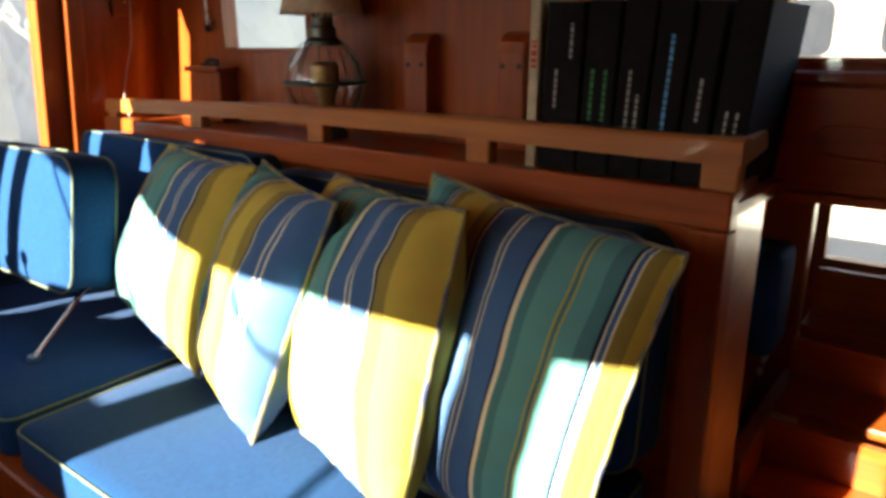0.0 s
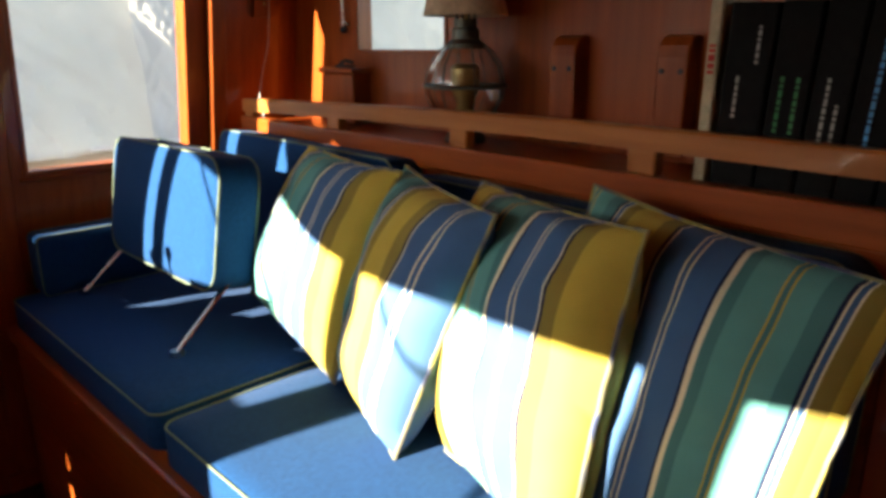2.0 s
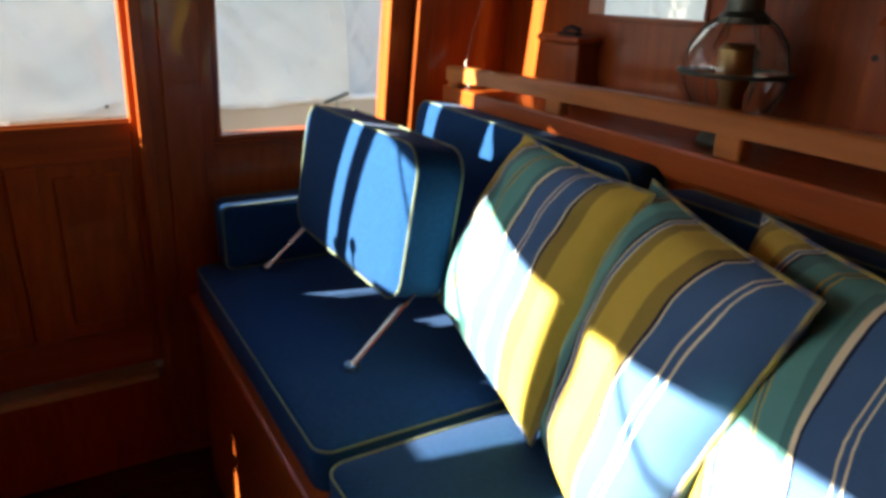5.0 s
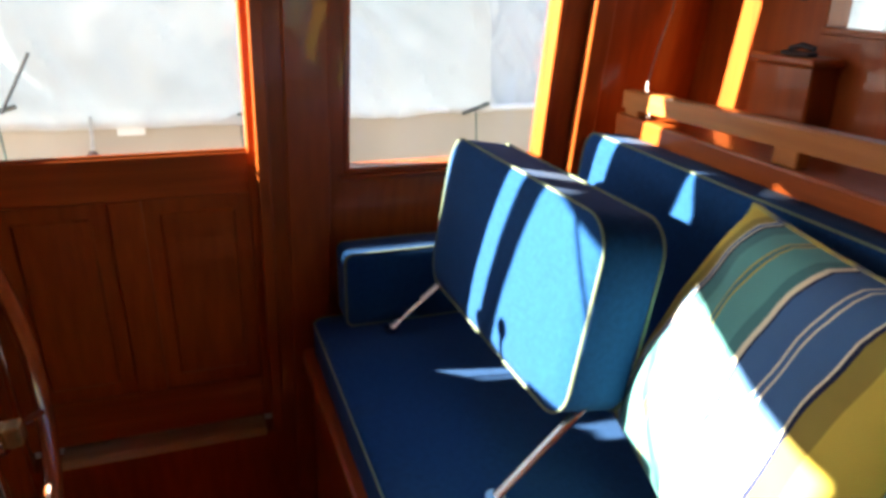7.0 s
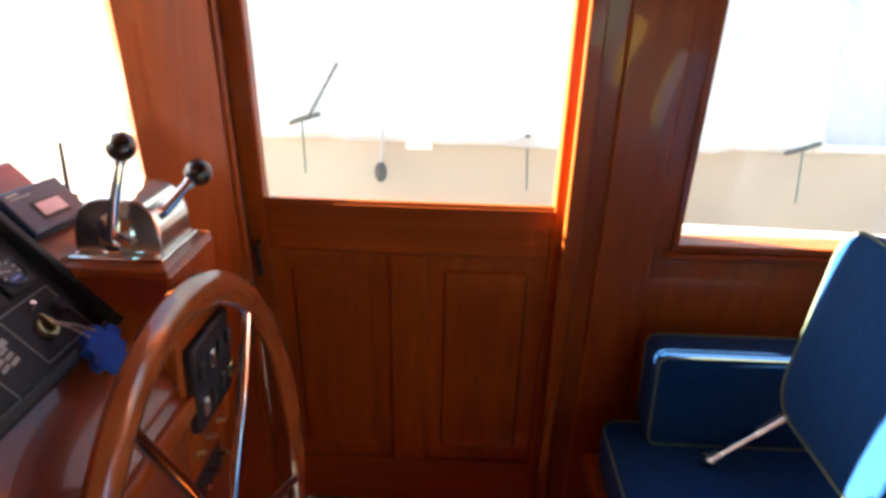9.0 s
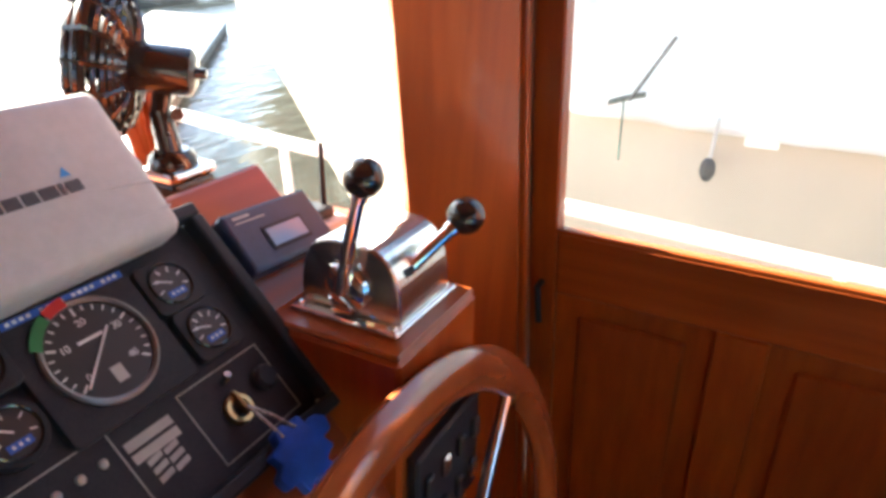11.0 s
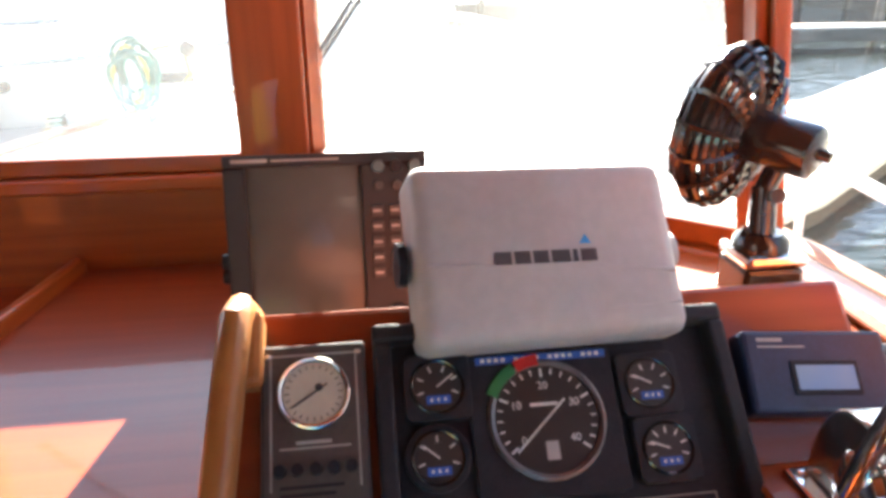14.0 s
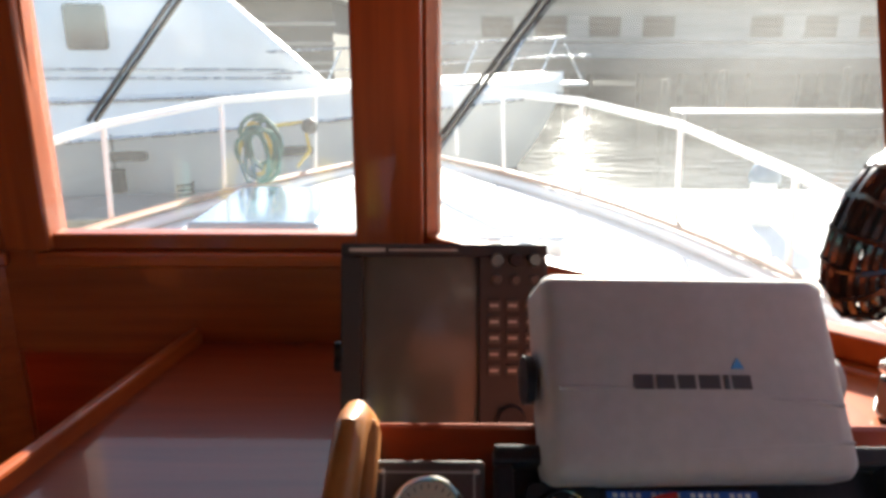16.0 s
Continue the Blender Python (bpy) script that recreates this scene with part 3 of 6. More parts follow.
for a, c in zip(rings, rings[1:]):
    for i in range(len(prof)):
        rail_bm.faces.new((a[i], a[(i + 1) % len(prof)], c[(i + 1) % len(prof)], c[i]))
rail_bm.faces.new(rings[0])
rail_bm.faces.new(rings[-1])
part("top_rail", rail_bm, teak_x, settee, "pale varnished teak rail")
part("return_rail", box(L - 0.026, L + 0.010, 0.017, 0.345, 1.250, 1.292, 0.005, 2, m=RAIL @ Matrix.Translation((L, 0, 0)) @ Matrix.Rotation(radians(8), 4, "Z") @ Matrix.Translation((-L, 0, 0))), teak_y, settee)
for u in (0.035, 0.53, 1.045, 1.53, L - 0.02):
    part("spacer_block", box(u - 0.03, u + 0.03, -0.016, 0.014, 1.212, 1.262, 0.004, 1, m=RAIL), teak_x, settee)


def cushion(name, size, m, label, r=0.05, puff=0.012, corner="all"):
    """A boxed cushion: local x across, y thick, z high, with rounded upper corners and a piped front and back edge."""
    w, d, h = size
    ob = thing(name, m.translation, label, "cushion", turn=m.to_3x3().to_4x4())
    mm = m
    outline = rounded(w, h, r, 6) if corner == "all" else None
    bm = bmesh.new()
    n = len(outline)
    levels = [(-d / 2, 0.012), (-d / 2 + 0.005, 0.004), (-d / 2 + 0.012, 0.0), (d / 2 - 0.012, 0.0), (d / 2 - 0.005, 0.004), (d / 2, 0.012)]
    rows = []
    for y, inset in levels:
        k = 1 - 2 * inset / max(w, h)
        rows.append([bm.verts.new(mm @ Vector((x * (1 - 2 * inset / w), y, z * (1 - 2 * inset / h)))) for x, z in outline])
    for a, c in zip(rows, rows[1:]):
        for i in range(n):
            bm.faces.new((a[i], a[(i + 1) % n], c[(i + 1) % n], c[i]))
    for row, y in ((rows[0], -d / 2), (rows[-1], d / 2)):
        prev = row
        for s in (0.85, 0.6, 0.3):
            bulge = puff * (1 - s ** 2) * (-1 if y < 0 else 1)
            ring = [bm.verts.new(mm @ Vector((x * s, y + bulge, z * s))) for x, z in outline]
            for i in range(n):
                bm.faces.new((prev[i], prev[(i + 1) % n], ring[(i + 1) % n], ring[i]))
            prev = ring
        bm.faces.new(prev)
    part("cover", bm, canvas_blue, ob, smooth=True)
    for y in (-d / 2 + 0.004, d / 2 - 0.004):
        part("piping", tube([mm @ Vector((x * (1 - 0.004 / w), y, z * (1 - 0.004 / h))) for x, z in outline], 0.0023, 6, True), piping_green, ob, "pale green piped edge", smooth=True)
    return ob


flat = Matrix.Rotation(math.pi / 2, 4, "X")
cushion("seat_cushion", (0.985, 0.10, 0.60), Matrix.Translation((-2.09, 0.935, 0.678)) @ flat, "blue canvas seat cushion with pale green piping on the settee", 0.035, 0.01)
cushion("seat_cushion", (1.05, 0.10, 0.60), Matrix.Translation((-1.045, 0.935, 0.678)) @ flat, "blue canvas seat cushion with pale green piping on the settee", 0.035, 0.01)
cushion("back_cushion", (0.93, 0.10, 0.44), RAIL @ Matrix.Translation((0.465, -0.085, 0.955)) @ Matrix.Rotation(radians(-6), 4, "X"), "blue canvas back cushion leaning on the settee back", 0.05)
cushion("back_cushion", (1.02, 0.10, 0.42), RAIL @ Matrix.Translation((1.445, -0.08, 0.94)) @ Matrix.Rotation(radians(-5), 4, "X"), "blue canvas back cushion leaning on the settee back", 0.06)
cushion("arm_cushion", (0.52, 0.10, 0.185), Matrix.Translation((-2.545, 0.965, 0.822)) @ Matrix.Rotation(math.pi / 2, 4, "Z"), "low blue canvas bolster cushion against the side wall", 0.02, 0.006)

# reversible backrest on metal arms
BACK = Matrix.Translation((-2.13, 0.972, 1.018)) @ Matrix.Rotation(radians(-9), 4, "X")
flip = thing("reversible_backrest", (-2.135, 0.85, 0.73), "blue canvas backrest cushion on two steel arms above the settee", "backrest")
w, d, h, r = 0.63, 0.112, 0.33, 0.06
outline = rounded(w, h, r, 7)
bm = bmesh.new()
rows = []
for y, inset in ((-d / 2, 0.008), (-d / 2 + 0.006, 0.001), (-d / 2 + 0.012, 0.0), (d / 2 - 0.012, 0.0), (d / 2 - 0.006, 0.001), (d / 2, 0.008)):
    rows.append([bm.verts.new(BACK @ Vector((x * (1 - 2 * inset / w), y, z * (1 - 2 * inset / h)))) for x, z in outline])
for a, c in zip(rows, rows[1:]):
    for i in range(len(outline)):
        bm.faces.new((a[i], a[(i + 1) % len(outline)], c[(i + 1) % len(outline)], c[i]))
for row, sgn in ((rows[0], -1), (rows[-1], 1)):
    prev = row
    for s in (0.85, 0.55, 0.25):
        ring = [bm.verts.new(BACK @ Vector((x * s, sgn * (d / 2 + 0.012 * (1 - s * s)), z * s))) for x, z in outline]
        for i in range(len(outline)):
            bm.faces.new((prev[i], prev[(i + 1) % len(outline)], ring[(i + 1) % len(outline)], ring[i]))
        prev = ring
    bm.faces.new(prev)
part("cushion", bm, canvas_blue, flip, smooth=True)
for y in (-d / 2 + 0.003, d / 2 - 0.003):
    part("piping", tube([BACK @ Vector((x, y, z)) for x, z in outline], 0.0023, 6, True), piping_green, flip, "pale green piped edge", smooth=True)
for sx in (-0.30, 0.29):
    a = BACK @ Vector((sx, 0.0, -0.14))
    e = Vector((a.x + (0.005 if sx > 0 else -0.015), 0.80, 0.742))
    part("arm", tube([a, e], 0.011, 10, flat=0.45), steel, flip, "flat polished steel arm", smooth=True)
    part("arm_foot", lathe([(0.001, 0), (0.016, 0), (0.016, 0.012), (0.001, 0.012)], Matrix.Translation((e.x, e.y, 0.733)), 16), steel, flip, smooth=True)


def pillow(tl, tr, br, bl, puff, shift, repeat, label, front_sign=-1):
    """A scatter cushion hung between its four corners, plump in the middle, with a corded seam."""
    tl, tr, br, bl = (Vector(p) for p in (tl, tr, br, bl))
    ob = thing("throw_pillow", (bl + br) / 2, label, "pillow", "striped pillows on the settee")
    nrm = (tr - tl).cross(bl - tl).normalized()
    if nrm.y > 0:
        nrm = -nrm
    n = 26
    bm = bmesh.new()
    uvl = bm.loops.layers.uv.new("UVMap")
    seed = Vector((shift * 17, repeat * 5, 3))

    def at(u, v, side):
        pu, pv = abs(2 * u - 1), abs(2 * v - 1)
        pull = 0.045
        uu = 0.5 + (u - 0.5) * (1 - pull * (1 - pv ** 2) * (pu ** 2))
        vv = 0.5 + (v - 0.5) * (1 - pull * (1 - pu ** 2) * (pv ** 2))
        p = tl.lerp(tr, uu).lerp(bl.lerp(br, uu), vv)
        swell = ((1 - pu ** 2.6) * (1 - pv ** 2.6)) ** 0.5
        crease = noise.noise(Vector((u * 3, v * 3, 0)) + seed) * 0.016 + noise.noise(Vector((u * 9, v * 6, 2)) + seed) * 0.008 - abs(noise.noise(Vector((u * 5 + v * 2, v * 4, 7)) + seed)) * 0.007
        edge = min(1, 6 * min(u, 1 - u, v, 1 - v))
        return p + nrm * side * (puff * swell + crease * edge)
    for side in (1, -1):
        g = [[bm.verts.new(at(i / n, j / n, side)) for i in range(n + 1)] for j in range(n + 1)]
        for j in range(n):
            for i in range(n):
                f = bm.faces.new((g[j][i], g[j][i + 1], g[j + 1][i + 1], g[j + 1][i]))
                for loop, (a, c) in zip(f.loops, ((i, j), (i + 1, j), (i + 1, j + 1), (i, j + 1))):
                    loop[uvl].uv = (shift + repeat * a / n, c / n)
    bmesh.ops.remove_doubles(bm, verts=bm.verts, dist=1e-5)
    part("cover", bm, stripes, ob, smooth=True)
    ring = [at(i / n, 0, 0) for i in range(n)] + [at(1, j / n, 0) for j in range(n)] + [at(1 - i / n, 1, 0) for i in range(n)] + [at(0, 1 - j / n, 0) for j in range(n)]
    ring = [p + Vector((noise.noise(p * 30) * 0.002, 0, noise.noise(p * 34) * 0.002)) for p in ring]
    part("piping", tube(ring, 0.0042, 6, True), piping_dark, ob, "olive and navy corded seam", smooth=True)
    return ob


PL = "striped blue, teal and yellow canvas throw pillow on the settee"
pillow((-1.824, 1.20, 1.193), (-1.378, 1.12, 1.189), (-1.437, 0.966, 0.742), (-1.913, 1.05, 0.809), 0.085, 1.12, -1.14, PL)
pillow((-1.454, 1.20, 1.184), (-1.014, 1.00, 1.179), (-1.131, 0.871, 0.738), (-1.40, 0.98, 0.755), 0.095, 0.55, 0.95, PL)
pillow((-1.272, 1.25, 1.168), (-0.758, 1.02, 1.195), (-0.740, 0.83, 0.755), (-1.06, 0.93, 0.76), 0.10, 1.28, -1.28, PL)
pillow((-0.974, 1.217, 1.204), (-0.456, 1.122, 1.158), (-0.515, 0.93, 0.745), (-0.92, 0.93, 0.745), 0.075, 0.68, 1.36, PL)

# ---- after shelf ----


def ship_lamp():
    c = Vector((-1.587, 1.53, 1.193))
    lamp = thing("table_lamp", c, "caged glass lantern lamp with a cream shade on the shelf", "lamp")
    m = Matrix.Translation(c) @ Matrix.Diagonal((0.72, 0.72, 1, 1))
    part("base", lathe([(0.001, 0), (0.075, 0), (0.078, 0.008), (0.07, 0.02), (0.05, 0.03), (0.05, 0.045), (0.001, 0.045)], m), verdigris, lamp, "dark weathered copper foot", True)
    part("globe", lathe([(0.05, 0.045), (0.105, 0.075), (0.135, 0.12), (0.140, 0.155), (0.125, 0.195), (0.095, 0.225), (0.06, 0.245), (0.055, 0.245), (0.09, 0.22), (0.12, 0.19), (0.135, 0.155), (0.13, 0.12), (0.1, 0.08), (0.048, 0.05)], m, 40, cap=False), glass, lamp, "clear round glass globe", True)
    cage = part("cage", tube([c + Vector((0.106 * math.cos(a), 0.106 * math.sin(a), 0.145)) for a in [2 * math.pi * k / 36 for k in range(36)]], 0.005, 8, True), verdigris, lamp, "", True)
    for k in range(8):
        a = 2 * math.pi * k / 8 + 0.2
        part("cage_wire", tube([c + Vector((0.72 * r * math.cos(a), 0.72 * r * math.sin(a), z)) for r, z in ((0.055, 0.04), (0.112, 0.072), (0.145, 0.12), (0.147, 0.155), (0.132, 0.2), (0.1, 0.232), (0.062, 0.252))], 0.0017, 6), verdigris, cage, smooth=True)
    part("burner", lathe([(0.001, 0.06), (0.035, 0.06), (0.03, 0.1), (0.05, 0.14), (0.052, 0.19), (0.04, 0.2), (0.001, 0.2)], m), brass, lamp, "brass burner inside the globe", True)
    part("cap", lathe([(0.001, 0.238), (0.07, 0.238), (0.068, 0.25), (0.05, 0.262), (0.048, 0.285), (0.04, 0.29), (0.04, 0.31), (0.001, 0.31)], m), verdigris, lamp, "dark copper lantern cap", True)
    for k in range(4):
        a = math.pi * k / 2 + 0.4
        part("cap_post", tube([c + Vector((0.024 * math.cos(a), 0.024 * math.sin(a), 0.29)), c + Vector((0.024 * math.cos(a), 0.024 * math.sin(a), 0.335))], 0.004, 8), verdigris, lamp, smooth=True)
    part("stem", tube([c + Vector((0, 0, 0.3)), c + Vector((0, 0, 0.5))], 0.006), brass, lamp, smooth=True)
    part("shade", lathe([(0.148, 0.318), (0.151, 0.318), (0.088, 0.5), (0.085, 0.5)], m, 40, cap=False), shade_cloth, lamp, "cream cloth drum shade", True)


ship_lamp()
post = thing("corner_block", (-2.208, 1.62, 1.192), "sunlit mahogany block with a moulded cap below the after window", "block")
part("body", box(-2.285, -2.130, 1.585, 1.656, 1.192, 1.352, 0.004, 1), mah_z, post)
part("cap", box(-2.298, -2.118, 1.57, 1.657, 1.352, 1.37, 0.006, 2), mah_x, post)
latch = thing("window_catch", (-2.19, 1.60, 1.371), "small black iron window catch lying on the block", "latch")
part("base", box(-2.225, -2.15, 1.585, 1.612, 1.371, 1.379, 0.003), black_matt, latch)
part("lever", tube([(-2.21, 1.598, 1.383), (-2.18, 1.596, 1.392), (-2.15, 1.6, 1.386)], 0.006), black_matt, latch, smooth=True)
rod = thing("curtain_pull", (-2.24, 1.64, 1.50), "thin steel curtain rod with a black end knob", "curtain rod")
part("rod", tube([(-2.245, 1.642, 1.50), (-2.25, 1.642, 1.78)], 0.004), steel, rod, smooth=True)
part("knob", ball((-2.244, 1.642, 1.488), 0.012), black_matt, rod, smooth=True)
part("bracket", box(-2.262, -2.228, 1.64, 1.659, 1.50, 1.515, 0.002), steel, rod)

for x in (-1.335, -1.05):
    g = thing("handhold", (x, 1.655, 1.20), "rounded mahogany bracket on the after bulkhead", "bracket", "brackets on the after bulkhead")
    prof = [(0, 0), (0.05, 0), (0.055, 0.02), (0.055, 0.21), (0.05, 0.235), (0.035, 0.252), (0.015, 0.258), (0, 0.258)]
    mm = Matrix(((0, 0, 1, x - 0.037), (-1, 0, 0, 1.656), (0, 1, 0, 1.204), (0, 0, 0, 1)))
    part("bracket", slab(prof, 0.074, mm, 0.006), mah_z, g)
    for sx in (-0.022, 0.022):
        part("screw_plug", lathe([(0.001, 0), (0.006, 0), (0.006, 0.004), (0.001, 0.004)], Matrix.Translation((x + sx, 1.603, 1.385)) @ Matrix.Rotation(math.pi / 2, 4, "X"), 12), black_matt, g)


def binder(x0, x1, y0, depth, height, marks, lean, label, spine=binder_black):
    ob = thing("ring_binder", ((x0 + x1) / 2, y0, 1.192), label, "binder", "binders on the shelf")
    w = x1 - x0
    m = Matrix.Translation((x0, y0, 1.192)) @ Matrix.Rotation(radians(lean), 4, "Y")
    part("spine", box(0.001, w - 0.001, 0, 0.004, 0, height, 0.0015, 1, m=m), spine, ob)
    part("board", box(0, 0.004, 0.004, depth, 0, height, 0.001, 1, m=m), spine, ob)
    part("board", box(w - 0.004, w, 0.004, depth, 0, height, 0.001, 1, m=m), spine, ob)
    part("pages", box(0.006, w - 0.006, 0.006, depth - 0.006, 0.006, height - 0.014, m=m), paper, ob)
    for mat, u, z0, z1, wd in marks:
        k = z0
        i = 0
        while k < z1:
            step = 0.006 + 0.006 * ((i * 7) % 3) / 2
            part("title_bar", box(u * w - wd / 2, u * w + wd / 2, -0.0012, 0.0002, k, min(k + step, z1), m=m), mat, ob)
            k += step + 0.003
            i += 1
    return ob


BL = "tall black ring binder with pale spine lettering on the shelf"
by = 1.375
binder(-0.875, -0.852, by + 0.005, 0.2, 0.325, [(red_print, 0.5, 0.2, 0.25, 0.012)], 1, "cream folder with a red tab among the binders", paper)
binder(-0.842, -0.765, by, 0.25, 0.318, [(pale_line, 0.35, 0.13, 0.2, 0.005), (pale_line, 0.7, 0.22, 0.28, 0.005)], 2, BL)
binder(-0.762, -0.700, by, 0.25, 0.318, [(green_print, 0.3, 0.11, 0.2, 0.006), (green_print, 0.7, 0.11, 0.2, 0.006)], 2.5, "tall black ring binder with green spine lettering on the shelf")
binder(-0.697, -0.640, by, 0.25, 0.318, [(pale_line, 0.4, 0.1, 0.2, 0.005), (pale_line, 0.7, 0.1, 0.16, 0.005)], 3, BL)
binder(-0.637, -0.580, by, 0.25, 0.316, [(logo_blue, 0.5, 0.1, 0.26, 0.006)], 3.5, "tall black ring binder with blue spine lettering on the shelf")
binder(-0.577, -0.530, by, 0.25, 0.312, [(pale_line, 0.5, 0.12, 0.19, 0.005)], 4, BL)
binder(-0.527, -0.472, by, 0.26, 0.312, [(pale_line, 0.35, 0.07, 0.14, 0.004), (pale_line, 0.65, 0.07, 0.14, 0.004)], 5, BL)

plate = thing("outlet_plate", (-2.565, 1.52, 1.56), "small mahogany outlet plate on the side wall", "socket")
part("plate", box(-2.6, -2.586, 1.48, 1.56, 1.53, 1.62, 0.004), mah_z, plate)
part("screw", lathe([(0.001, 0), (0.005, 0), (0.005, 0.003), (0.001, 0.003)], Matrix.Translation((-2.586, 1.52, 1.575)) @ Matrix.Rotation(math.pi / 2, 4, "Y"), 10), brass, plate)
cable = thing("lamp_cable", (-2.58, 1.50, 1.2), "thin pale cable hanging down the side wall", "cable")
part("wire", tube([(-2.58, 1.53, 1.70), (-2.578, 1.535, 1.55), (-2.575, 1.53, 1.44), (-2.56, 1.50, 1.35), (-2.53, 1.47, 1.27), (-2.48, 1.46, 1.2)], 0.0025, 6), cord_white, cable, smooth=True)

lean_in(plate, cable)

# ---- after companionway ----
hatch = thing("sliding_washboard", (-0.2, 1.65, 1.155), "mahogany washboard with a long finger pull under the hatch window", "hatch board")
part("board", box(-0.515, 0.12, 1.632, 1.658, 1.165, 1.36, 0.004, 1), mah_x, hatch)
part("moulding", box(-0.515, 0.12, 1.62, 1.657, 1.362, 1.385, 0.006, 2), mah_x, hatch)
part("lower_moulding", box(-0.515, 0.12, 1.622, 1.657, 1.145, 1.164, 0.006, 2), mah_x, hatch)
part("finger_pull", slab(rounded(0.26, 0.05, 0.0245, 8), 0.004, Matrix(((1, 0, 0, -0.275), (0, 0, -1, 1.632), (0, 1, 0, 1.262), (0, 0, 0, 1)))), console_wood, hatch, "long rounded recessed finger pull")
part("pull_lip", tube([Vector((-0.275 + x, 1.631, 1.262 + z)) for x, z in rounded(0.262, 0.052, 0.0255, 8)], 0.004, 6, True), mah_x, hatch, smooth=True)
part("hinge", tube([(-0.49, 1.62, 1.40), (-0.465, 1.62, 1.40)], 0.009), black_matt, hatch, "small black hinge", True)
# lower after cabin
setting("wall_cabin_aft", box(-1.4, 0.6, 3.2, 3.26, -0.9, 0.60), mah_x, "dark mahogany bulkhead of the after cabin", "wall")
setting("wall_cabin_west", box(-1.46, -1.4, 1.72, 3.26, -0.9, 1.15), mah_y, "dark mahogany side of the after cabin", "wall")
setting("wall_cabin_east", box(0.6, 0.66, 1.72, 3.26, -0.9, 1.15), mah_y, "dark mahogany side of the after cabin", "wall")
setting("floor_cabin", box(-1.46, 0.66, 1.72, 3.26, -0.96, -0.9), floor_wood, "dark cabin sole below", "floor")
setting("ceiling_cabin", box(-1.46, 0.66, 1.72, 3.26, 1.15, 1.19), ceiling_paint, "low deckhead of the after cabin", "ceiling")
wall_with_holes("y", 3.2, 0.06, -1.4, 0.6, 0.601, 1.15, [(-0.60, 0.3, 0.602, 0.93)], "wall_cabin_stern", mah_x, "mahogany bulkhead round the stern window")
end_window("window_10", -0.60, 0.3, 0.602, 0.93, 3.2, "stern window of the after cabin")
steps = thing("companion_steps", (-0.15, 2.3, -0.9), "varnished mahogany companionway steps leading aft", "steps")
for k, (y, z) in enumerate(((1.95, 0.28), (2.2, 0.44), (2.45, 0.60))):
    part("tread", box(-0.52, 0.4, y, y + 0.22, z - 0.03, z, 0.006, 2), mah_x, steps)
    part("riser", box(-0.52, 0.4, y + 0.2, y + 0.22, z, z + 0.13), mah_x, steps)
part("stringer", box(-0.56, -0.52, 1.9, 2.7, -0.9, 0.40), mah_y, steps)
part("stringer", box(0.4, 0.44, 1.9, 2.7, -0.9, 0.75), mah_y, steps)
setting("trim", box(-0.70, -0.54, 2.55, 2.62, -0.9, 1.15, 0.01), mah_z, "dark mahogany post in the after cabin", "post")
seat2 = thing("folding_seat", (-0.6, 2.3, 0.2), "blue cushioned seat on a slanting steel leg in the after cabin", "seat")
part("cushion", box(-0.70, -0.55, 2.25, 2.45, 0.54, 0.86, 0.03, 3), canvas_blue, seat2, smooth=True)
part("leg", tube([(-0.57, 2.3, 0.56), (-0.63, 2.3, 0.24)], 0.01), steel, seat2, smooth=True)
part("foot", box(-0.66, -0.6, 2.27, 2.33, 0.18, 0.24, 0.005), mah_x, seat2)
part("bracket", box(-0.68, -0.57, 2.27, 2.43, -0.9, 0.18), mah_z, seat2)

# ---- helm console ----
TH = radians(45)
TACH = Vector((-2.034, -0.201, 1.204))
# local frame of the sloping dash: x to the boat's port as seen from the wheel, y up the slope, z off the face
DASH = Matrix(((-1, 0, 0, TACH.x), (0, -math.cos(TH), math.sin(TH), TACH.y), (0, math.sin(TH), math.cos(TH), TACH.z), (0, 0, 0, 1)))


def on_dash(x, v, lift=0.0):
    """A place on the dash by its world x and its distance up the slope."""
    return DASH @ Matrix.Translation((-(x - TACH.x), v, lift))


console = thing("helm_console", (-2.06, -0.3, 0), "reddish mahogany helm console with a sloping dash", "console")
a = on_dash(-2.33, 0.10).translation
lo = on_dash(-2.33, -0.27).translation
side = [(a.y - 0.03, a.z), (a.y, a.z), (lo.y, lo.z), (lo.y - 0.01, 0.30), (lo.y - 0.09, 0.30), (lo.y - 0.09, 0.0), (-0.58, 0.0), (-0.58, 0.99), (a.y - 0.03, 0.99)]
part("body", slab(side, 0.535, Matrix(((0, 0, 1, -2.322), (1, 0, 0, 0), (0, 1, 0, -0.022), (0, 0, 0, 1)))), console_wood, console)
part("dash_board", box(-0.29, 0.25, -0.27, 0.105, -0.022, -0.001, 0.006, 2, m=DASH @ Matrix.Diagonal((-1, 1, 1, 1)) @ Matrix.Diagonal((1, 1, 1, 1))), console_wood, console)
part("kick_moulding", box(-2.33, -1.78, lo.y - 0.004, lo.y + 0.012, lo.z - 0.05, lo.z - 0.02, 0.005, 2), mah_x, console)
part("switch_plate", box(-2.30, -2.19, lo.y - 0.009, lo.y - 0.002, 0.80, 0.93, 0.003, 1), black_matt, console, "black switch panel on the console front")
for k in range(6):
    x, z = -2.285 + 0.04 * (k % 3), 0.83 + 0.06 * (k // 3)
    part("toggle_switch", tube([(x, lo.y - 0.004, z), (x, lo.y + 0.016, z + 0.006)], 0.004, 8), steel, console, smooth=True)
part("dark_unit", box(-2.10, -1.90, lo.y - 0.012, lo.y + 0.03, 0.55, 0.72, 0.012, 2), black_matt, console, "black steering pump housing")

